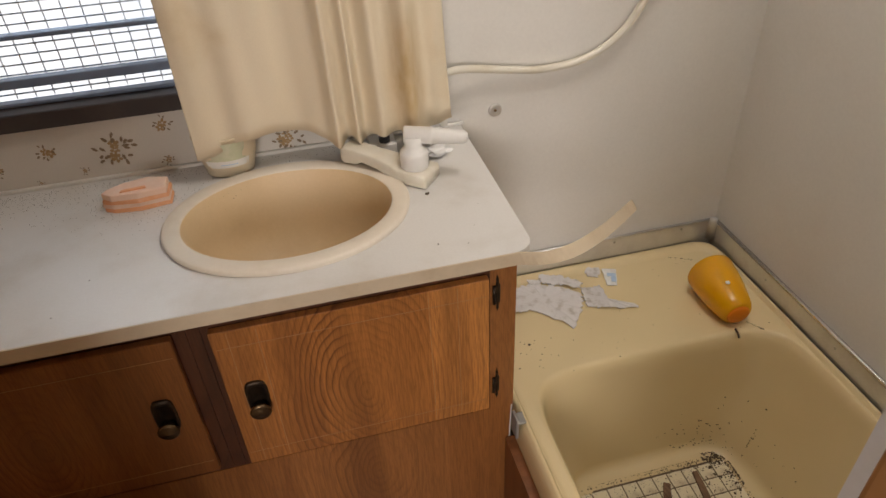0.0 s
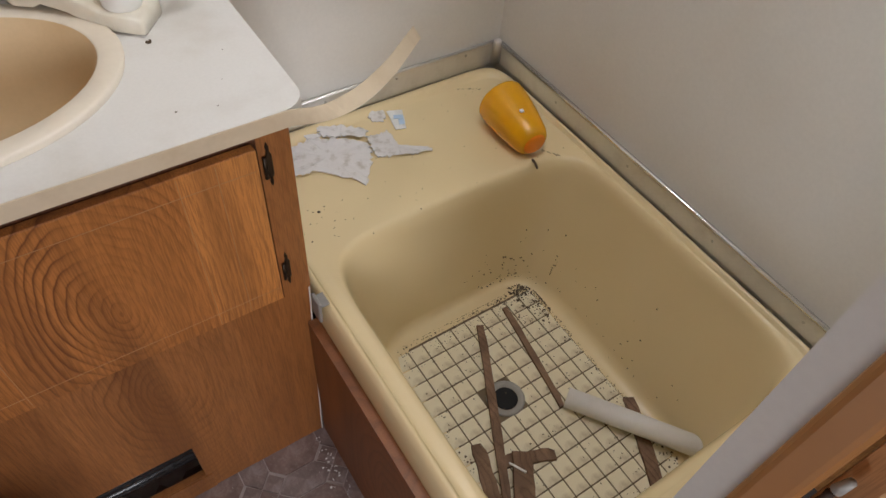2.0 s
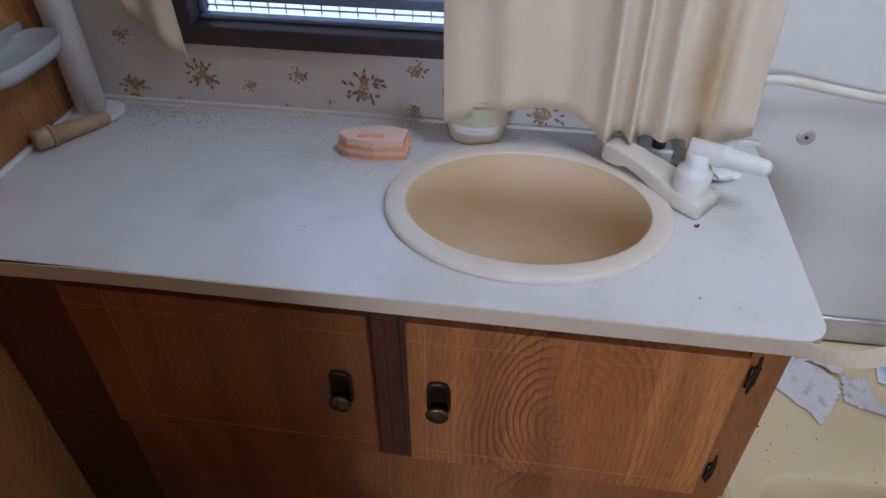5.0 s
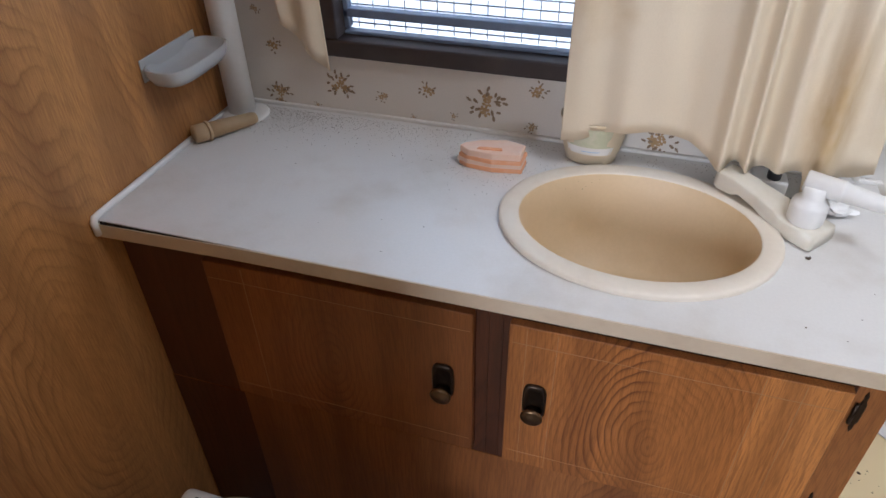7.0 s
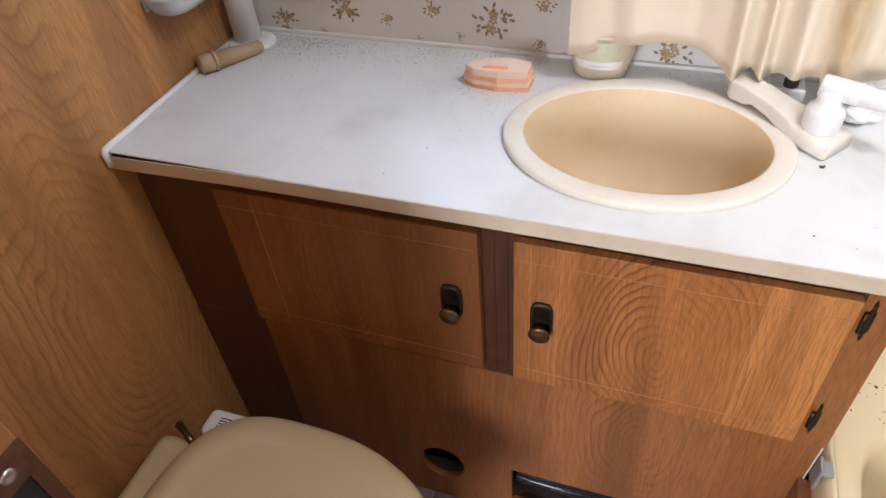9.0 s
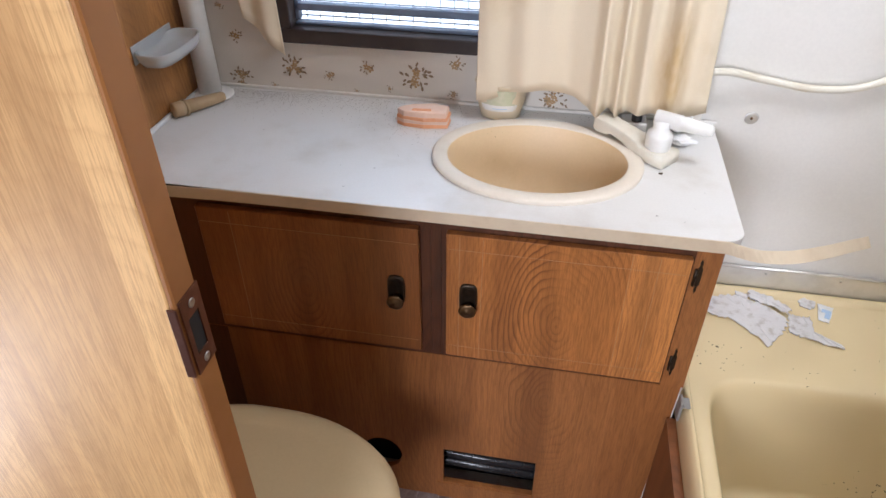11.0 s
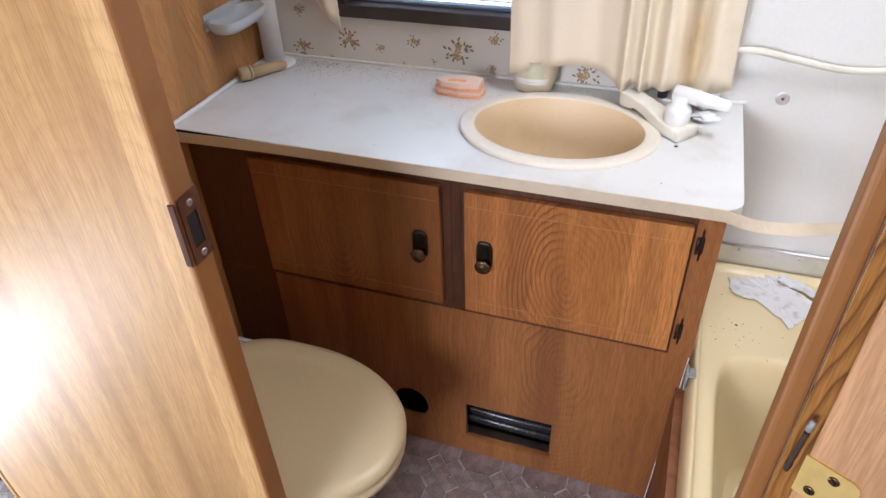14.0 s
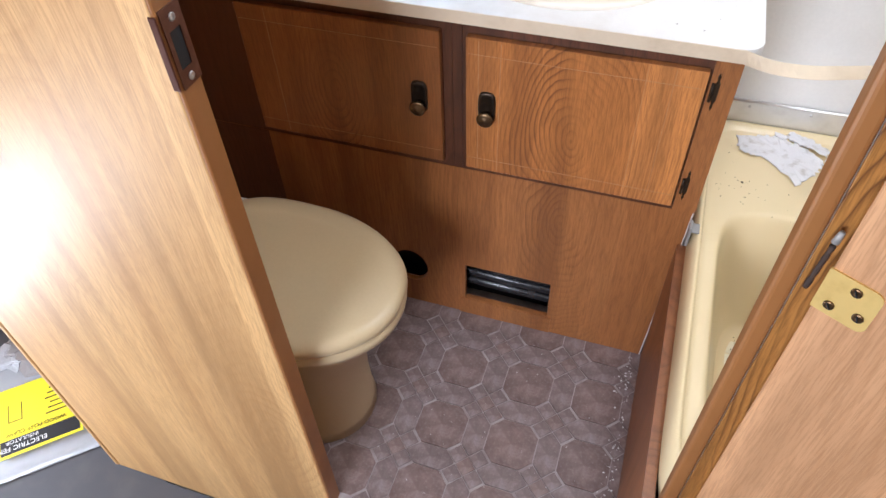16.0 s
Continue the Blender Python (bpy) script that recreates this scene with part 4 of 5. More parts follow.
def brass_hinge(zc):
    turn = SWING @ Matrix.Translation((-0.003, -0.0002, zc))
    pts = []
    w, h, r = 0.041, 0.0205, 0.007
    for cx, cz, a0 in ((w - r, h - r, 0), (0.002, h, 90), (0.002, -h, 180), (w - r, -h + r, 270)):
        if cx < 0.01:
            pts.append((cx, cz))
            continue
        for k in range(5):
            a = radians(a0 + 22.5 * k)
            pts.append((cx + r * math.cos(a), cz + r * math.sin(a)))
    loops = [[turn @ Vector((x, -d, z)) for x, z in pts] for d in (-0.0004, 0.0016)]
    p = part("hinge_leaf", loft(loops), M_BRASS, leaf, "bright brass hinge leaf with three screws")
    for x, z in ((0.024, 0.012), (0.013, -0.011), (0.033, -0.008)):
        loops = [[turn @ Vector((x + r2 * math.cos(a), -d, z + r2 * math.sin(a))) for a in [i * math.pi / 6 for i in range(12)]] for r2, d in ((0.0042, 0.0014), (0.0040, 0.0026), (0.0022, 0.0030), (0.0012, 0.0022))]
        sc = part("screw", loft(loops), M_KNOB, p, "", True)
        # raised black bar paints the shade of the screw's slot
        part("slot", box((x - 0.003, -0.0036, z - 0.0005), (x + 0.003, -0.0026, z + 0.0005), turn=turn @ Matrix.Translation((x, 0, z)) @ Matrix.Rotation(radians(40 + 900 * x), 4, "Y") @ Matrix.Translation((-x, 0, -z))), M_VOID_SHADE, p)
    r = random.Random(int(zc * 1000))
    part("hinge_knuckle", tube([(1.0235 + 0.0004 * i, -0.5365, zc - 0.017 + 0.0065 * i) for i in range(8)], [0.0018 + 0.0006 * (i % 2) + r.uniform(-0.0004, 0.0004) for i in range(8)], 10), M_RUST, leaf, "dark worn steel hinge knuckle", True)
    part("pin_head", tube([(1.0262, -0.537, zc + 0.033), (1.0268, -0.538, zc + 0.044)], [0.0030, 0.0022], 10), M_GREYMETAL, leaf, "worn metal hinge pin end", True)


brass_hinge(0.935)
brass_hinge(0.30)
brass_hinge(1.60)

# ---------------------------------------------------------------- shower wall fittings
hose = smooth_path([(0.955, 0.352, 0.915), (0.985, 0.366, 0.912), (1.03, 0.378, 0.910), (1.10, 0.386, 0.896), (1.18, 0.388, 0.886), (1.26, 0.388, 0.898), (1.325, 0.387, 0.945),
                    (1.375, 0.386, 1.04), (1.41, 0.384, 1.18), (1.43, 0.382, 1.36), (1.44, 0.382, 1.56)], 7)
shower = thing("shower_hose", (1.2, 0.386, 0.9), "cream plastic shower hose looping along the shower wall", "hose")
part("hose", tube(hose, 0.0068, 10), M_TAP, shower, "", True)
part("wall_bracket", box((1.415, 0.375, 1.555), (1.465, WALL, 1.60), 0.008, 3), M_PLASTIC, shower, "white wall bracket holding the hose")
screw = thing("wall_screw", (1.09, WALL, 0.816), "rusty screw with a washer in the shower wall", "screw")
part("washer", loft([[(1.09 + r * math.cos(a), WALL + 0.002 - d, 0.816 + r * math.sin(a)) for a in [i * math.pi / 12 for i in range(24)]] for r, d in ((0.0125, 0.0), (0.0125, 0.0012), (0.010, 0.0022), (0.006, 0.0018))]), M_ALU, screw, "white washer", True)
part("head", loft([[(1.09 + r * math.cos(a), WALL - d, 0.816 + r * math.sin(a)) for a in [i * math.pi / 6 for i in range(12)]] for r, d in ((0.0026, 0.0), (0.0026, 0.002), (0.0012, 0.0028))]), M_KNOB, screw, "", True)
clip = thing("metal_bracket", (1.006, 0.03, 0.43), "small grey metal bracket clipped over the bath rim", "bracket")
part("plate", box((1.004, 0.010, 0.400), (1.0095, 0.036, 0.446), 0.002), M_GREYMETAL, clip)
part("tab", box((1.008, 0.010, 0.436), (1.022, 0.034, 0.440), 0.0012), M_GREYMETAL, clip)

# ---------------------------------------------------------------- standing pipe, dish and plug in the corner
pipe = thing("standing_pipe", (0.034, 0.348, 0.80), "white plastic pipe standing in the corner of the countertop", "pipe")
part("flange", loft([ring(0.042, 0.345, z, r, r, 32) for r, z in ((0.040, 0.8003), (0.040, 0.804), (0.037, 0.8065), (0.024, 0.808))]), M_PLASTIC, pipe, "", True)
part("tube", loft([ring(0.034, 0.348, z, 0.0225, 0.0225, 28) for z in (0.804, 1.2, 1.6, 1.968)]), M_PLASTIC, pipe, "", True)
dish = thing("soap_dish", (0.035, 0.24, 0.93), "translucent white plastic soap dish fixed to the side wall", "soap dish")


def dish_ring(z, d, n=40):
    return [(max(0.0015, x), y, z) for x, y, _ in ring(0.034, 0.243, z, 0.036 + d, 0.072 + d, n, 3.2)]


part("tray", loft([dish_ring(0.922, -0.014), dish_ring(0.924, -0.006), dish_ring(0.934, 0.0), dish_ring(0.946, 0.002), dish_ring(0.948, 0.0), dish_ring(0.946, -0.003), dish_ring(0.935, -0.006), dish_ring(0.929, -0.014)]), M_DISH, dish, "", True)
part("wall_plate", box((0.0008, 0.178, 0.925), (0.0035, 0.31, 0.958), 0.001, 1), M_DISH, dish)
plug = thing("pipe_plug", (0.04, 0.27, 0.80), "tan plastic pipe fitting with a collar lying on the countertop", "fitting")
pa, pb = Vector((0.020, 0.236, 0.8165)), Vector((0.076, 0.322, 0.8115))
dv = (pb - pa).normalized()
part("stem", tube([pa + dv * 0.02, pa + dv * 0.06, pb - dv * 0.006, pb], [0.0135, 0.012, 0.0105, 0.008], 18), M_PLUG, plug, "", True)
part("collar", tube([pa + dv * 0.016, pa + dv * 0.017, pa + dv * 0.021, pa + dv * 0.022], [0.014, 0.0163, 0.0163, 0.014], 18), M_PLUG, plug, "", True)
part("cap", tube([pa - dv * 0.006, pa - dv * 0.004, pa + dv * 0.014, pa + dv * 0.016], [0.011, 0.0145, 0.0150, 0.013], 18), M_PLUG, plug, "", True)

# ---------------------------------------------------------------- sponge and tub on the counter
sponge = thing("folded_cloth_pad", (0.49, 0.29, 0.80), "folded peach and orange cleaning pad beside the basin", "cleaning pad")
for k, (z0, z1, ins, m) in enumerate(((0.8005, 0.8075, 0.0, M_SOAP2), (0.8077, 0.8145, 0.002, M_SOAP), (0.8147, 0.8215, 0.001, M_SOAP2), (0.8217, 0.832, 0.004, M_SOAP))):
    r = random.Random(20 + k)
    base_pts = [(0.437, 0.290), (0.452, 0.281), (0.492, 0.277), (0.534, 0.284), (0.536, 0.316), (0.505, 0.325), (0.466, 0.316), (0.444, 0.302)]
    pts = [(x + (0.49 - x) * ins * 8 + r.uniform(-0.0015, 0.0015), y + (0.298 - y) * ins * 8 + r.uniform(-0.0015, 0.0015)) for x, y in base_pts]
    part("layer", slab(pts, z0, z1, 0.002), m, sponge)
part("flap", slab([(0.468, 0.284), (0.505, 0.288), (0.503, 0.293), (0.470, 0.290)], 0.832, 0.8345, 0.0008), M_SOAP2, sponge, "loose orange flap")
CUPX, CUPY = 0.625, 0.3625
cup = thing("food_tub", (0.632, 0.36, 0.80), "translucent plastic food tub with green label behind the basin", "plastic tub")
loops = [ring(CUPX, CUPY, z, r, r * 0.74, 36, 2.2) for r, z in ((0.033, 0.8005), (0.0375, 0.803), (0.046, 0.838), (0.0485, 0.866), (0.0500, 0.868), (0.0500, 0.872), (0.0475, 0.872), (0.042, 0.845), (0.034, 0.806))]
M_TUBWALL = mat("translucent_tub_plastic", (0.72, 0.61, 0.43), 0.35)
M_TUBWALL.node_tree.nodes["Principled BSDF"].inputs["Transmission Weight"].default_value = 0.15
part("body", loft(loops, True, True), M_TUBWALL, cup, "", True)


def cup_wrap(z0, z1, r0, r1, a0, a1, lift=0.0006):
    """A curved sheet following the tub's side."""
    return loft([[(CUPX + (r + lift) * math.cos(radians(a)), CUPY + (r + lift) * 0.76 * math.sin(radians(a)), z) for a in [a0 + (a1 - a0) * i / 20 for i in range(21)]] for z, r in ((z0, r0), (z1, r1))], False, False, closed=False)


part("label", cup_wrap(0.834, 0.864, 0.0452, 0.0484, 200, 335), M_GREEN, cup, "pale green paper label", True)
part("label_band", cup_wrap(0.821, 0.834, 0.0419, 0.0452, 212, 325), M_PLASTIC, cup, "white paper band", True)
part("print_bar", cup_wrap(0.826, 0.8275, 0.0431, 0.0434, 255, 290, 0.001), M_LABELBLUE, cup, "", True)

# ---------------------------------------------------------------- tap
tap = thing("basin_tap", (0.91, 0.235, 0.80), "aged white plastic basin tap with one lever", "tap")
D, E2 = Vector((-0.78, 0.626, 0)), Vector((0.626, 0.78, 0))
N0 = Vector((0.914, 0.199, 0))


def tap_loop(s, w0, w1, z0, z1):
    """A rounded cross-section at s along the tap."""
    o = N0 + D * s
    c, hw, mid, hz = (w0 + w1) / 2, (w1 - w0) / 2, (z0 + z1) / 2, (z1 - z0) / 2
    out = []
    for i in range(20):
        a = 2 * math.pi * i / 20
        u = hw * math.copysign(abs(math.cos(a)) ** 0.28, math.cos(a))
        w = hz * math.copysign(abs(math.sin(a)) ** 0.28, math.sin(a))
        p = o + E2 * (c + u)
        out.append((p.x, p.y, mid + w))
    return out


part("body", loft([tap_loop(0.0, 0.003, 0.052, 0.8005, 0.818), tap_loop(0.003, 0.0, 0.055, 0.8005, 0.822), tap_loop(0.05, 0.002, 0.053, 0.8005, 0.826), tap_loop(0.062, 0.006, 0.050, 0.803, 0.829),
                   tap_loop(0.09, 0.010, 0.046, 0.813, 0.834), tap_loop(0.118, 0.011, 0.045, 0.819, 0.838), tap_loop(0.128, 0.011, 0.045, 0.813, 0.840), tap_loop(0.150, 0.011, 0.045, 0.812, 0.841), tap_loop(0.157, 0.014, 0.042, 0.815, 0.836)]),
     M_TAP, tap, "cream spout and base in one piece", True)
kc = N0 + D * 0.03 + E2 * 0.0275
part("knob", loft([ring(kc.x, kc.y, z, r, r, 28) for r, z in ((0.0205, 0.822), (0.0218, 0.826), (0.0222, 0.846), (0.0205, 0.852), (0.0150, 0.856), (0.0135, 0.861), (0.0130, 0.872))]), M_PLASTIC, tap, "white bell-shaped knob", True)
la, lb2 = Vector((0.896, 0.252, 0.873)), Vector((0.990, 0.226, 0.866))
part("lever", tube([la, la.lerp(lb2, 0.02), la.lerp(lb2, 0.42), la.lerp(lb2, 0.44), la.lerp(lb2, 0.46), la.lerp(lb2, 0.95), lb2], [0.011, 0.0135, 0.0135, 0.0145, 0.0125, 0.0100, 0.006], 20), M_PLASTIC, tap, "white tapered lever", True)
stop = thing("rubber_stopper", (0.872, 0.322, 0.82), "black rubber stopper on a small white block by the tap", "stopper")
part("block", box((0.850, 0.315, 0.8005), (0.895, 0.352, 0.828), 0.003), M_PLASTIC, stop, "white plastic block")
part("bung", loft([ring(0.876, 0.326, z, r, r, 20) for r, z in ((0.009, 0.828), (0.0095, 0.842), (0.0125, 0.848), (0.0125, 0.856), (0.008, 0.858))]), M_BLACK, stop, "", True)
part("bung", loft([ring(0.900, 0.296, z, r, r, 16) for r, z in ((0.007, 0.8005), (0.0075, 0.812), (0.006, 0.815))]), M_BLACK, stop, "", True)


def crumple(name, centre, size, seed, material, label, category, flat=0.5):
    """A crumpled lump of thin sheet resting on what lies under it."""
    r = random.Random(seed)
    bm = bmesh.new()
    bmesh.ops.create_icosphere(bm, subdivisions=3, radius=1)
    for v in bm.verts:
        n = noise.noise(v.co * 1.6 + Vector((seed, 0, 0))) * 0.55 + abs(noise.noise(v.co * 4.1 + Vector((0, seed, 0)))) * 0.5
        v.co = v.co * (0.75 + n)
        v.co = Vector((v.co.x * size[0], v.co.y * size[1], v.co.z * size[2]))
    low = min(v.co.z for v in bm.verts)
    for v in bm.verts:
        v.co += Vector(centre) - Vector((0, 0, low))
    return tagged(obj(name, bm, material), label, category)


crumple("tissue", (0.955, 0.352, 0.8005), (0.030, 0.022, 0.022), 3, M_PAPER, "crumpled white tissue behind the tap", "tissue")
crumple("tissue", (0.955, 0.300, 0.8005), (0.026, 0.014, 0.008), 8, M_PAPER, "torn white tissue lying flat beside the tap", "tissue")

# ---------------------------------------------------------------- on the bath shelf
SH = 0.4262


def flake(name, pts, label, material, lift, seed, category, jag=0.0045):
    """A thin torn sheet with a ragged outline, slightly curled."""
    r = random.Random(seed)
    out = []
    for (ax, ay), (bx, by) in zip(pts, pts[1:] + pts[:1]):
        for k in range(7):
            t = k / 7
            out.append((ax + (bx - ax) * t + r.uniform(-jag, jag), ay + (by - ay) * t + r.uniform(-jag, jag)))
    bm = bmesh.new()
    cx, cy = sum(p[0] for p in out) / len(out), sum(p[1] for p in out) / len(out)
    rows = []
    for z in (0.0, 0.0018):
        rows.append([bm.verts.new((x, y, SH + lift + z + 0.0016 + 0.0046 * noise.noise(Vector((x * 34, y * 34, seed))) + 0.0012 * r.random())) for x, y in out])
        c = bm.verts.new((cx, cy, SH + lift + z + 0.0012))
        for i in range(len(out)):
            bm.faces.new((rows[-1][i], rows[-1][(i + 1) % len(out)], c))
    for i in range(len(out)):
        j = (i + 1) % len(out)
        bm.faces.new((rows[0][i], rows[0][j], rows[1][j], rows[1][i]))
    return tagged(obj(name, bm, material), label, category, "torn sheets on the bath shelf")


flake("torn_sheet", [(1.078, 0.330), (1.082, 0.285), (1.113, 0.275), (1.125, 0.281), (1.192, 0.206), (1.226, 0.250), (1.237, 0.276), (1.240, 0.300), (1.202, 0.331), (1.182, 0.338), (1.168, 0.352), (1.137, 0.352)], "large torn white sheet with ragged edges on the bath shelf", M_PAINTFLAKE, 0.0016, 1, "torn sheet", 0.0040)
flake("torn_sheet", [(1.183, 0.372), (1.206, 0.374), (1.230, 0.353), (1.255, 0.325), (1.246, 0.306), (1.224, 0.325), (1.199, 0.337), (1.184, 0.345), (1.176, 0.358)], "torn white strip curling above the larger sheet", M_PAINTFLAKE, 0.0030, 2, "torn sheet", 0.004)
flake("torn_sheet", [(1.250, 0.314), (1.274, 0.308), (1.289, 0.310), (1.289, 0.290), (1.287, 0.262), (1.306, 0.246), (1.336, 0.229), (1.332, 0.222), (1.299, 0.234), (1.260, 0.247), (1.239, 0.257), (1.243, 0.286)], "narrow torn white sheet with a pointed end on the bath shelf", M_PAINTFLAKE, 0.0012, 3, "torn sheet", 0.0032)
flake("torn_sheet", [(1.279, 0.360), (1.297, 0.372), (1.314, 0.370), (1.310, 0.348), (1.296, 0.336), (1.281, 0.342)], "small torn white scrap on the bath shelf", M_PAINTFLAKE, 0.0008, 4, "torn sheet", 0.002)
flake("torn_sheet", [(1.150, 0.364), (1.168, 0.360), (1.176, 0.352), (1.170, 0.342), (1.152, 0.352)], "tiny torn white flake on the bath shelf", M_PAINTFLAKE, 0.0036, 6, "torn sheet", 0.002)
lbl = flake("paper_label", [(1.316, 0.356), (1.346, 0.347), (1.325, 0.297), (1.306, 0.304)], "small white paper label with pale blue print", M_PAPER, 0.0010, 5, "label", 0.0006)
for dx, dy, hx, hy in ((0.0, 0.006, 0.009, 0.005), (0.004, -0.008, 0.005, 0.008)):
    part("blue_print", box((dx - hx, dy - hy, 0), (dx + hx, dy + hy, 0.0005), turn=Matrix.Translation((1.325, 0.325, SH + 0.0056)) @ Matrix.Rotation(radians(-22), 4, "Z")), M_LABELBLUE, lbl)

ocup = thing("orange_cup", (1.486, 0.18, SH), "orange translucent plastic cup lying on the bath shelf", "cup")
ca, cb = Vector((1.494, 0.240, SH + 0.0445)), Vector((1.484, 0.122, SH + 0.0335))
axis = (cb - ca)
prof = [(-0.004, 0.0425), (0.0, 0.0455), (0.03, 0.0462), (0.25, 0.0450), (0.50, 0.0418), (0.72, 0.0370), (0.88, 0.0330), (0.96, 0.0285), (1.0, 0.0235)]
part("body", tube([ca + axis * t for t, _ in prof], [r for _, r in prof], 40), M_ORANGE, ocup, "", True)
part("base_ring", tube([cb - axis * 0.005, cb + axis * 0.02, cb + axis * 0.03], [0.0225, 0.0205, 0.017], 36), M_ORANGE2, ocup, "darker orange moulded base", True)
# white square painted in as a glint on top of the cup
part("glint_patch", box((1.474, 0.160, SH + 0.0795), (1.481, 0.167, SH + 0.0825), 0.0003, 1), M_PAPER, ocup, "tiny white square painting a glint")
tagged(obj("twig", tube(smooth_path([(1.482, 0.116, SH + 0.002), (1.479, 0.104, SH + 0.003), (1.476, 0.094, SH + 0.0005)], 4), 0.0022, 7), M_DIRT, True), "short dark twig lying beside the orange cup", "twig")

# ---------------------------------------------------------------- in the bath
TF = 0.1326
pv = thing("loose_pipe", (1.44, -0.31, TF), "length of white plastic pipe lying in the bath", "pipe")
p0, p1 = Vector((1.372, -0.203, TF + 0.0195)), Vector((1.508, -0.410, TF + 0.034))
dp = (p1 - p0).normalized()
side = dp.cross(Vector((0, 0, 1))).normalized()
up = side.cross(dp)


def pipe_ring(t, r):
    c = p0.lerp(p1, t)
    return [c + r * (math.cos(a) * side + math.sin(a) * up) for a in [2 * math.pi * i / 28 for i in range(28)]]


part("wall", loft([pipe_ring(0.35, 0.0165), pipe_ring(0.0, 0.0165), pipe_ring(0.0, 0.0192), pipe_ring(1.0, 0.0192), pipe_ring(1.0, 0.0165), pipe_ring(0.65, 0.0165)], True, True), M_PVC, pv, "", True)


def stick(a, b2, width, thick, lift, seed, label):
    """A split strip of old wood with splintered ends."""
    r = random.Random(seed)
    A, B = Vector((*a, TF + lift)), Vector((*b2, TF + lift))
    d = (B - A).normalized()
    s = d.cross(Vector((0, 0, 1))).normalized()
    n = 8
    loops = []
    for i in range(n + 1):
        c = A.lerp(B, i / n)
        w0, w1 = width / 2 * r.uniform(0.86, 1.08), width / 2 * r.uniform(0.86, 1.08)
        if i in (0, n):
            c = c + d * r.uniform(-0.006, 0.006)
            w0 *= r.uniform(0.35, 0.9)
        t = thick * r.uniform(0.9, 1.1)
        loops.append([c - s * w0, c + s * w1, c + s * w1 * 0.94 + Vector((0, 0, t)), c - s * w0 * 0.94 + Vector((0, 0, t))])
    return tagged(obj("wood_strip", loft(loops), M_STICK), label, "wood strip", "wood strips in the bath")


stick((1.331, 0.010), (1.158, -0.318), 0.017, 0.005, 0.009, 1, "long narrow strip of old brown wood in the bath")
stick((1.400, 0.016), (1.362, -0.212), 0.013, 0.006, 0.0, 2, "narrow splintered strip of old brown wood in the bath")
stick((1.480, -0.262), (1.410, -0.405), 0.026, 0.006, 0.0, 3, "broken strip of old brown wood under the pipe")
stick((1.186, -0.188), (1.150, -0.295), 0.026, 0.006, 0.0, 4, "broken brown wood strip leaning by the bath side")
stick((1.206, -0.236), (1.296, -0.272), 0.024, 0.006, 0.0, 5, "short broken brown wood strip in the bath")
stick((1.240, -0.243), (1.150, -0.375), 0.036, 0.006, 0.015, 6, "wide weathered grey-brown wood strip in the bath")
stick((1.205, -0.330), (1.358, -0.416), 0.020, 0.006, 0.0, 7, "straight brown wood strip across the bath floor")
stick((1.300, -0.404), (1.238, -0.428), 0.014, 0.005, 0.0, 8, "small dark wood splinter in the bath")
tagged(obj("splinter", box((-0.016, -0.002, 0), (0.016, 0.002, 0.003), 0.0008, 1, turn=Matrix.Translation((1.214, -0.262, TF + 0.0225)) @ Matrix.Rotation(radians(118), 4, "Z")), M_PAPER), "small white splinter lying on a wood strip", "splinter")

# ---------------------------------------------------------------- crumbs, flies and dirt
def specks(name, spots, label, material=M_DIRT):
    """Many tiny flakes, each (x, y, z, size), joined as loose stuff."""
    r = random.Random(11)
    vs, fs = [], []
    for x, y, z, s in spots:
        k = len(vs)
        a0, n = r.uniform(0, 6.3), r.choice((4, 5, 6))
        el = r.uniform(0.35, 1.0)
        for h in (0.0, s * 0.35):
            for i in range(n):
                a = 2 * math.pi * i / n
                u, w = s * r.uniform(0.6, 1.1) * math.cos(a), s * el * r.uniform(0.6, 1.1) * math.sin(a)
                vs.append((x + u * math.cos(a0) - w * math.sin(a0), y + u * math.sin(a0) + w * math.cos(a0), z + h))
        fs.append(tuple(range(k + n, k + 2 * n)))
        fs += [(k + i, k + (i + 1) % n, k + n + (i + 1) % n, k + n + i) for i in range(n)]
    me = bpy.data.meshes.new(name)
    me.from_pydata(vs, [], fs)
    me.materials.append(material)
    return tagged(new(name, me), label, "debris", kind="stuff")


r = random.Random(5)
sp = []
for _ in range(260):
    t = r.random()
    edge = r.choice("blrf")
    g = abs(r.gauss(0, 0.012))
    x, y = {"b": (r.uniform(1.16, 1.47), 0.052 - g), "r": (1.476 - g, r.uniform(-0.42, 0.04)), "l": (1.150 + g, r.uniform(-0.42, 0.04)), "f": (r.uniform(1.2, 1.5), -0.425 + g)}[edge]
    sp.append((x, y, 0.1325, r.uniform(0.0008, 0.0028)))
for _ in range(160):
    sp.append((r.gauss(1.46, 0.03), r.gauss(0.015, 0.03), 0.1326, r.uniform(0.001, 0.0035)))
for _ in range(260):
    sp.append((r.uniform(1.18, 1.48), r.uniform(-0.42, 0.03), 0.1328, r.uniform(0.0006, 0.002)))
sp = [(min(1.480, x), min(0.045, y), z, s) for x, y, z, s in sp]
for _ in range(520):
    sp.append((min(1.480, max(1.165, r.gauss(1.36, 0.11))), min(0.050, r.gauss(0.03, 0.03)), 0.1327, r.uniform(0.0004, 0.0014)))
for _ in range(300):
    sp.append((1.480 - abs(r.gauss(0, 0.010)), r.uniform(-0.42, 0.04), 0.1322, r.uniform(0.0005, 0.0020)))
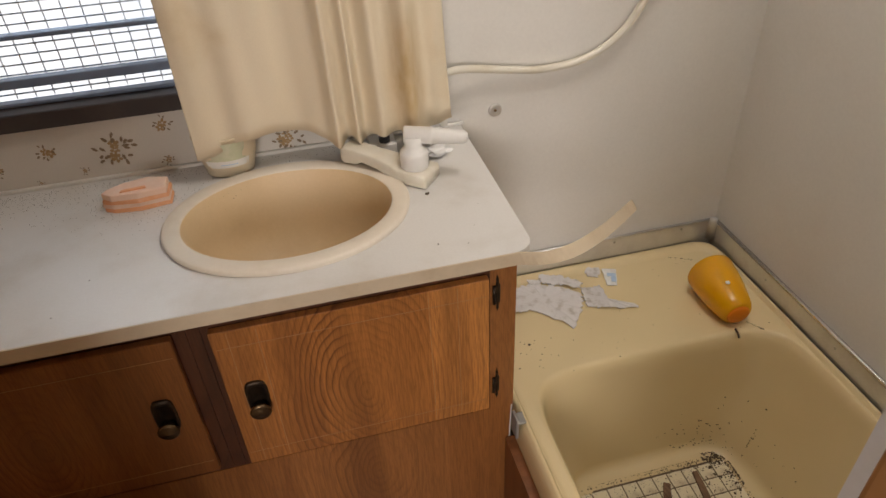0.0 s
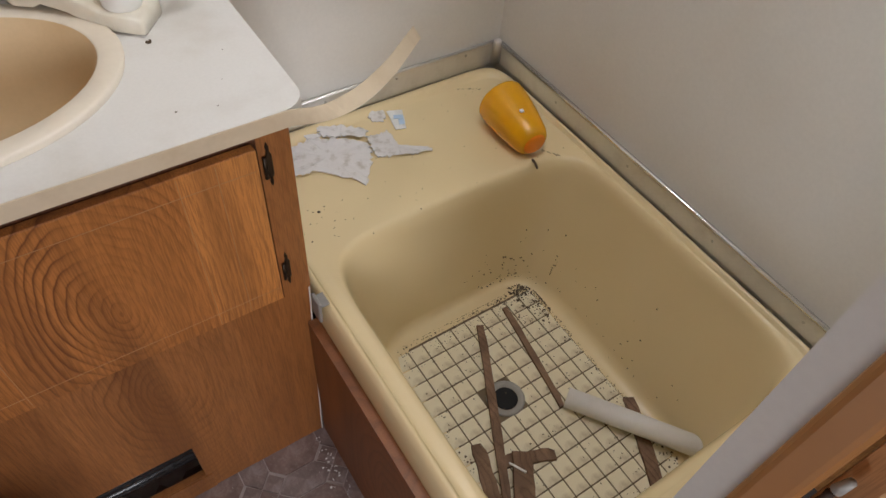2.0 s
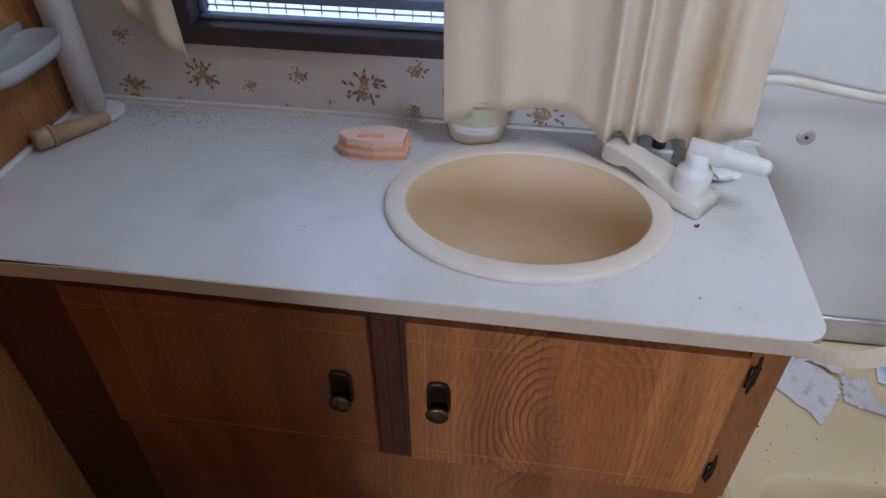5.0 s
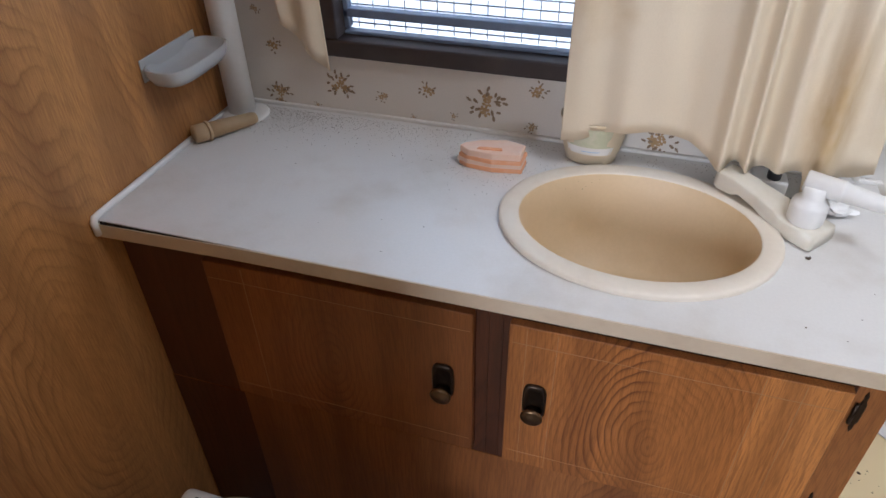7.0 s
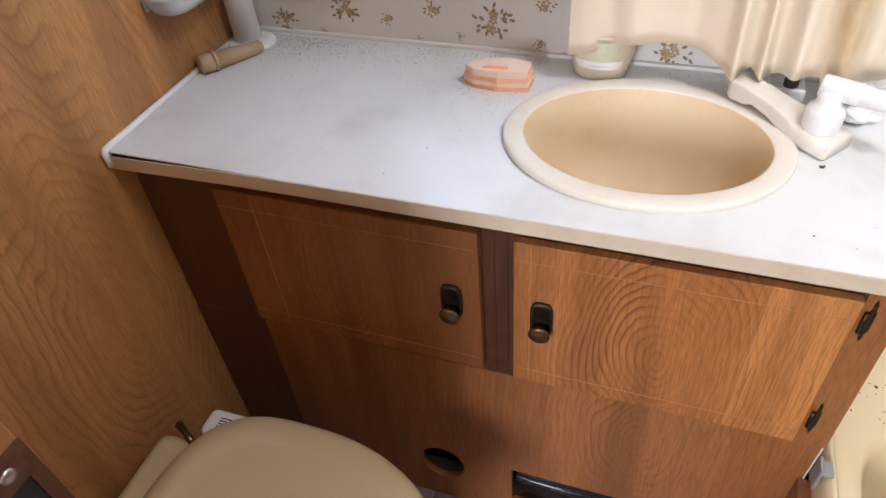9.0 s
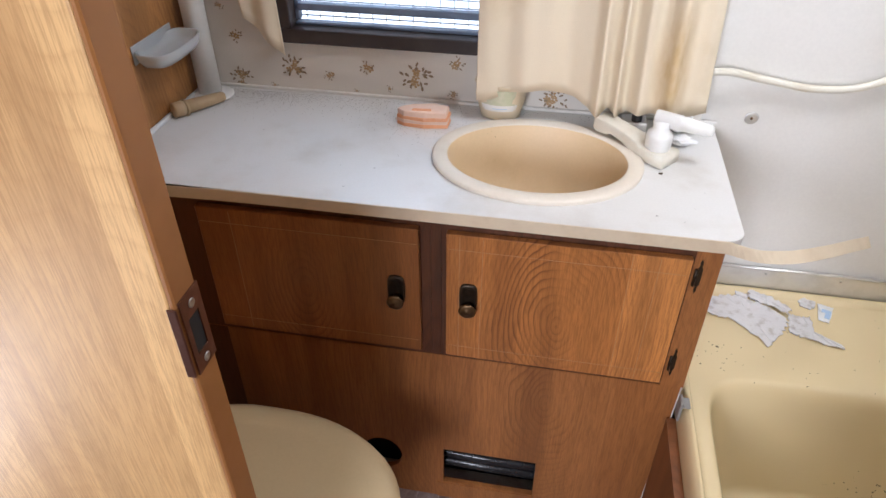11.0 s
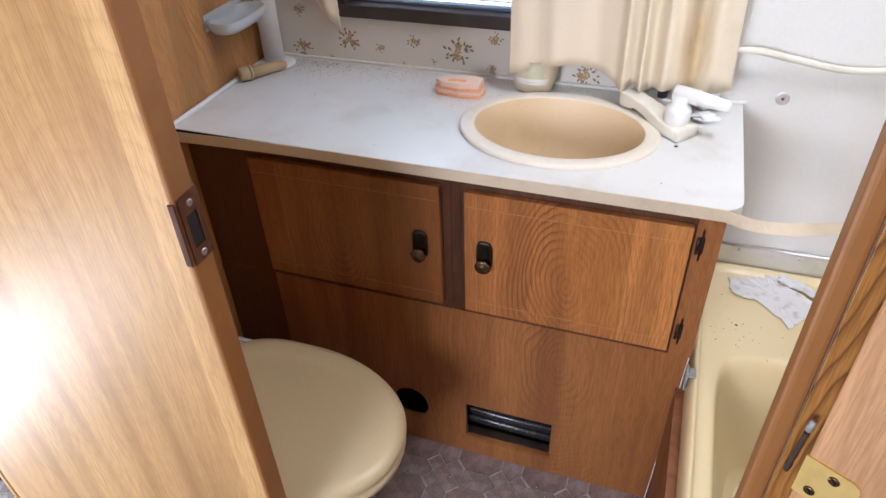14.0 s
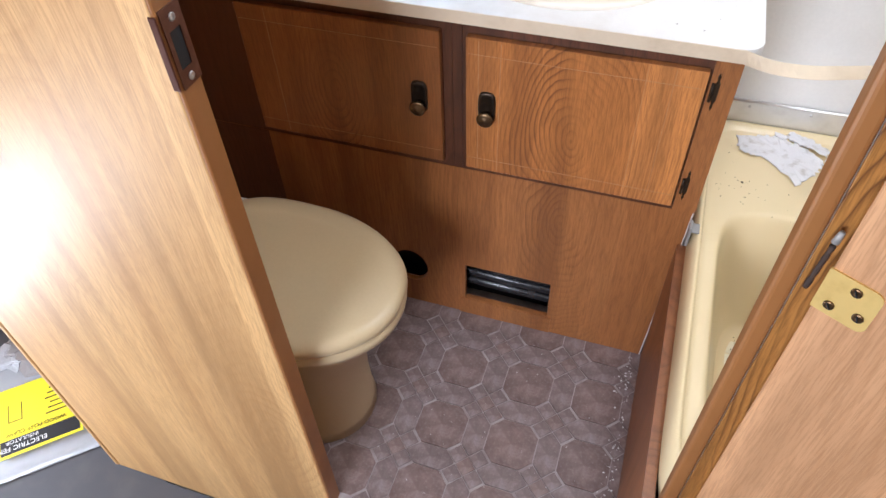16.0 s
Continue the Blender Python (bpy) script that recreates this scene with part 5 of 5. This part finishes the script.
for _ in range(110):
    z = 0.135 + abs(r.gauss(0, 0.06))
    k = min(0.95, max(0.0, (0.39 - z) / 0.263))
    cx, cy, hx, hy = (p * (1 - k) + q * k for p, q in zip((*IC, IHX, IHY), (*FC, FHX, FHY)))
    if z > 0.38:
        continue
    if r.random() < 0.6:
        x = cx + hx * min(0.97, max(-0.8, r.gauss(0.70, 0.25)))
        sp.append((x, cy + hy * (1 - abs((x - cx) / hx) ** 6.4) ** (1 / 6.4) - 0.0015, z, r.uniform(0.0008, 0.0026)))
    else:
        y = cy + hy * min(0.95, r.uniform(-0.6, 1.0))
        sp.append((cx + hx * (1 - abs((y - cy) / hy) ** 6.4) ** (1 / 6.4) - 0.0015, y, z, r.uniform(0.0008, 0.0024)))
for _ in range(90):
    sp.append((min(1.482, r.gauss(1.465, 0.014)), min(0.058, r.gauss(0.045, 0.010)), 0.1328, r.uniform(0.0014, 0.0042)))
specks("bath_debris", sp, "dry brown dirt and crumbs on the bath floor")
sp = [(1.093, 0.190, SH, 0.0032)]
for _ in range(70):
    sp.append((r.uniform(1.05, 1.56), r.uniform(0.10, 0.36), SH - 0.0005, r.uniform(0.0006, 0.0016)))
for _ in range(26):
    sp.append((r.gauss(1.10, 0.03), r.gauss(0.17, 0.03), SH - 0.0004, r.uniform(0.001, 0.0022)))
for i in range(70):
    u = i / 69
    sp.append((1.30 + 0.22 * u + r.uniform(-0.002, 0.002), 0.362 - 0.03 * max(0, u - 0.75) * 4 + r.uniform(-0.002, 0.002), SH - 0.0006, r.uniform(0.0008, 0.0022)))
for i in range(24):
    sp.append((1.515 + 0.02 * i / 24 + r.uniform(-0.002, 0.002), 0.13 - 0.03 * i / 24, SH - 0.0006, r.uniform(0.0008, 0.002)))
specks("shelf_debris", sp, "dark crumbs and dirt on the bath shelf")
sp = [(0.914, 0.189, 0.8004, 0.0034), (0.917, 0.192, 0.8004, 0.0022)]
for x, y in ((0.38, 0.12), (0.405, 0.055), (0.30, 0.09), (0.47, 0.17), (0.50, 0.22), (0.49, 0.24), (0.15, 0.25), (0.20, 0.22), (0.44, 0.12), (0.96, 0.09), (0.98, 0.14), (0.94, 0.05), (0.90, 0.06)):
    sp.append((x, y, 0.8003, r.uniform(0.0008, 0.0014)))
for _ in range(420):
    sp.append((r.uniform(0.08, 1.0), 0.385 - abs(r.gauss(0, 0.022)), 0.8003, r.uniform(0.0004, 0.0010)))
for _ in range(60):
    sp.append((r.gauss(0.50, 0.06), r.gauss(0.30, 0.03), 0.8003, r.uniform(0.0004, 0.0010)))
for _ in range(500):
    sp.append((r.gauss(0.485, 0.055), r.gauss(0.295, 0.030), 0.8003, r.uniform(0.0003, 0.0008)))
for _ in range(700):
    sp.append((abs(r.gauss(0.10, 0.07)) + 0.02, 0.384 - abs(r.gauss(0, 0.045)), 0.8003, r.uniform(0.0003, 0.0010)))
for _ in range(1400):
    sp.append((abs(r.gauss(0.10, 0.22)) + 0.02, 0.386 - abs(r.gauss(0, 0.035)), 0.8003, r.uniform(0.0003, 0.0008)))
specks("counter_debris", [q for q in sp if q[1] < 0.388], "crumbs and a dead fly on the countertop")
sp = [(BX + dx, BY + dy, 0.6765, s) for dx, dy, s in ((-0.06, -0.03, 0.003), (-0.035, -0.035, 0.0022), (-0.02, -0.02, 0.0015), (0.0, -0.045, 0.004), (0.01, -0.042, 0.003), (0.02, 0.03, 0.001))]
specks("basin_debris", sp, "dead insects in the basin")
sp = []
for _ in range(120):
    sp.append((0.985 - abs(r.gauss(0, 0.012)), r.uniform(-0.5, 0.03), 0.0008, r.uniform(0.0008, 0.003)))
for _ in range(60):
    sp.append((r.uniform(0.5, 0.98), r.uniform(-0.5, 0.03), 0.0012, r.uniform(0.0006, 0.0016)))
specks("floor_grit", sp, "pale grit along the edge of the vinyl floor", M_PAPER)

# ---------------------------------------------------------------- beside the partition: bag and rags
bag = thing("plastic_bag", (-0.40, -0.5, HF), "clear plastic bag with a yellow printed label on the floor", "plastic bag")
A, B, C = Vector((-0.262, -0.455, 0)), Vector((-0.402, -0.590, 0)), Vector((-0.552, -0.445, 0))
U, V = (B - A), (C - B)
W, HT = U.length, V.length
U.normalize()
V = (V - U * V.dot(U)).normalized()
bm = bmesh.new()
rows = []
r = random.Random(2)
for j in range(13):
    row = []
    for i in range(17):
        p = A - U * 0.06 - V * 0.05 + U * (W + 0.12) * i / 16 + V * (HT + 0.16) * j / 12
        z = HF + 0.004 + 0.007 * abs(noise.noise(Vector((i * 0.5, j * 0.5, 1.0)))) + 0.012 * math.sin(math.pi * j / 12) * math.sin(math.pi * i / 16)
        row.append(bm.verts.new((p.x, p.y, z)))
    rows.append(row)
for j in range(12):
    for i in range(16):
        bm.faces.new((rows[j][i], rows[j][i + 1], rows[j + 1][i + 1], rows[j + 1][i]))
film = part("film", bm, M_BAGFILM, bag, "clear crinkled film", True)
so = film.modifiers.new("film", "SOLIDIFY")
so.thickness = 0.0012
ZL = HF + 0.0245


def on_label(u, v, z=0.0):
    p = A + U * u * W + V * v * HT
    return (p.x, p.y, ZL + z)


def label_box(u0, u1, v0, v1, z0, z1):
    return loft([[on_label(u0, v0, z), on_label(u1, v0, z), on_label(u1, v1, z), on_label(u0, v1, z)] for z in (z0, z1)])


card = part("label_card", label_box(0, 1, 0, 1, 0, 0.001), M_YELLOW, bag, "yellow printed card label")
part("print_band", label_box(0.03, 0.97, 0.04, 0.24, 0.0011, 0.0014), M_INK, card, "black band with white lettering")
for k in range(6):
    part("print_bar", label_box(0.08, 0.42 - 0.03 * (k % 3), 0.42 + 0.075 * k, 0.438 + 0.075 * k, 0.0011, 0.0014), M_INK, card)
for u0, u1, v0, v1 in ((0.70, 0.71, 0.50, 0.74), (0.86, 0.87, 0.48, 0.74), (0.70, 0.87, 0.48, 0.49)):
    part("print_bar", label_box(u0, u1, v0, v1, 0.0011, 0.0014), M_INK, card)


def lettering(text, u, v, size, material):
    cu = bpy.data.curves.new("lettering", "FONT")
    cu.body, cu.size, cu.extrude = text, size, 0.0002
    ob = new("lettering", cu)
    bpy.context.view_layer.update()
    me = bpy.data.meshes.new_from_object(ob)
    bpy.data.objects.remove(ob)
    me.materials.append(material)
    t = new("lettering", me)
    o = on_label(u, v, 0.0018)
    up2 = -V
    zz = U.cross(up2)
    t.matrix_world = Matrix(((U.x, up2.x, zz.x, o[0]), (U.y, up2.y, zz.y, o[1]), (U.z, up2.z, zz.z, o[2]), (0, 0, 0, 1)))
    bpy.context.view_layer.update()
    mw = t.matrix_world.copy()
    t.parent = card
    t.matrix_parent_inverse = card.matrix_world.inverted()
    t.matrix_basis = mw
    return t


lettering("ELECTRIC FENCE", 0.42, 0.14, 0.018, M_PLASTIC)
lettering("INSULATOR", 0.52, 0.22, 0.014, M_PLASTIC)
lettering("WOOD POST CLAW", 0.18, 0.33, 0.015, M_INK)
crumple("grey_rag", (-0.53, -0.290, HF), (0.09, 0.07, 0.03), 5, speckled("grey_rag_cloth", (0.22, 0.20, 0.19), (0.32, 0.27, 0.22), 0.9, 18), "crumpled grey-brown rag on the floor", "rag")
crumple("plastic_wrap", (-0.60, -0.33, HF), (0.06, 0.05, 0.02), 9, speckled("pale_wrap", (0.4, 0.4, 0.4), (0.25, 0.24, 0.24), 0.4, 24), "crumpled pale plastic wrap on the floor", "plastic wrap")

# ---------------------------------------------------------------- vinyl floor pieces, six-inch repeat
P, OX, OY = 0.153, 0.615, -0.111
J = 0.0020


def flat_piece(name, pts, z0=-0.0025, z1=0.0):
    bm = bmesh.new()
    lo = [bm.verts.new((x, y, z0)) for x, y in pts]
    hi = [bm.verts.new((x, y, z1)) for x, y in pts]
    bm.faces.new(hi)
    for i in range(len(pts)):
        j = (i + 1) % len(pts)
        bm.faces.new((lo[i], lo[j], hi[j], hi[i]))
    me = bpy.data.meshes.new(name)
    bm.to_mesh(me)
    bm.free()
    me.materials.append(M_TILE if name == "octagon" else M_TILE2 if name != "square_dark" else M_TILE)
    return me


M_TILE2 = M_TILE.copy()
M_TILE2.name = "vinyl_mottled"
for nd in M_TILE2.node_tree.nodes:
    if nd.type == "VALTORGB" and len(nd.color_ramp.elements) == 3 and nd.color_ramp.elements[0].position > 0.2:
        for el, c in zip(nd.color_ramp.elements, ((0.150, 0.108, 0.100), (0.225, 0.172, 0.162), (0.36, 0.315, 0.305))):
            el.color = (*c, 1)
ap, cut, q = 0.051, 0.028, 0.0222
oc_me = flat_piece("octagon", [(ap, -cut), (ap, cut), (cut, ap), (-cut, ap), (-ap, cut), (-ap, -cut), (-cut, -ap), (cut, -ap)])
gap = P / 2 - ap - J
tip = P / 2 - q - 1.6 * J
hex_pts = [(gap, -cut), (gap, cut), (0.0015, tip), (-0.0015, tip), (-gap, cut), (-gap, -cut), (-0.0015, -tip), (0.0015, -tip)]
hex_x = flat_piece("link", hex_pts)
hex_y = flat_piece("link", [(-y, x) for x, y in hex_pts])
h2 = q - 0.7 * J
sq = flat_piece("square", [(0, -h2), (h2, 0), (0, h2), (-h2, 0)])
sqd = flat_piece("square_dark", [(0, -h2), (h2, 0), (0, h2), (-h2, 0)])


def lay(name, me, x, y):
    if not (0.02 < x < 1.03 and -0.525 < y < 0.09) or (x < 0.51 and y < -0.44):
        return
    ob = new(name, me)
    ob.parent = floor
    ob.location = (x, y, 0.0)


for i in range(-5, 4):
    for j in range(-4, 3):
        x, y = OX + i * P, OY + j * P
        lay("octagon", oc_me, x, y)
        lay("link", hex_x, x + P / 2, y)
        lay("link", hex_y, x, y + P / 2)
        lay("dark_square", sqd, x + P / 2, y + P / 2)
        for dx, dy in ((1, 1), (1, -1), (-1, 1), (-1, -1)):
            lay("square", sq, x + P / 2 + dx * q * 1.0, y + P / 2 + dy * q * 1.0)
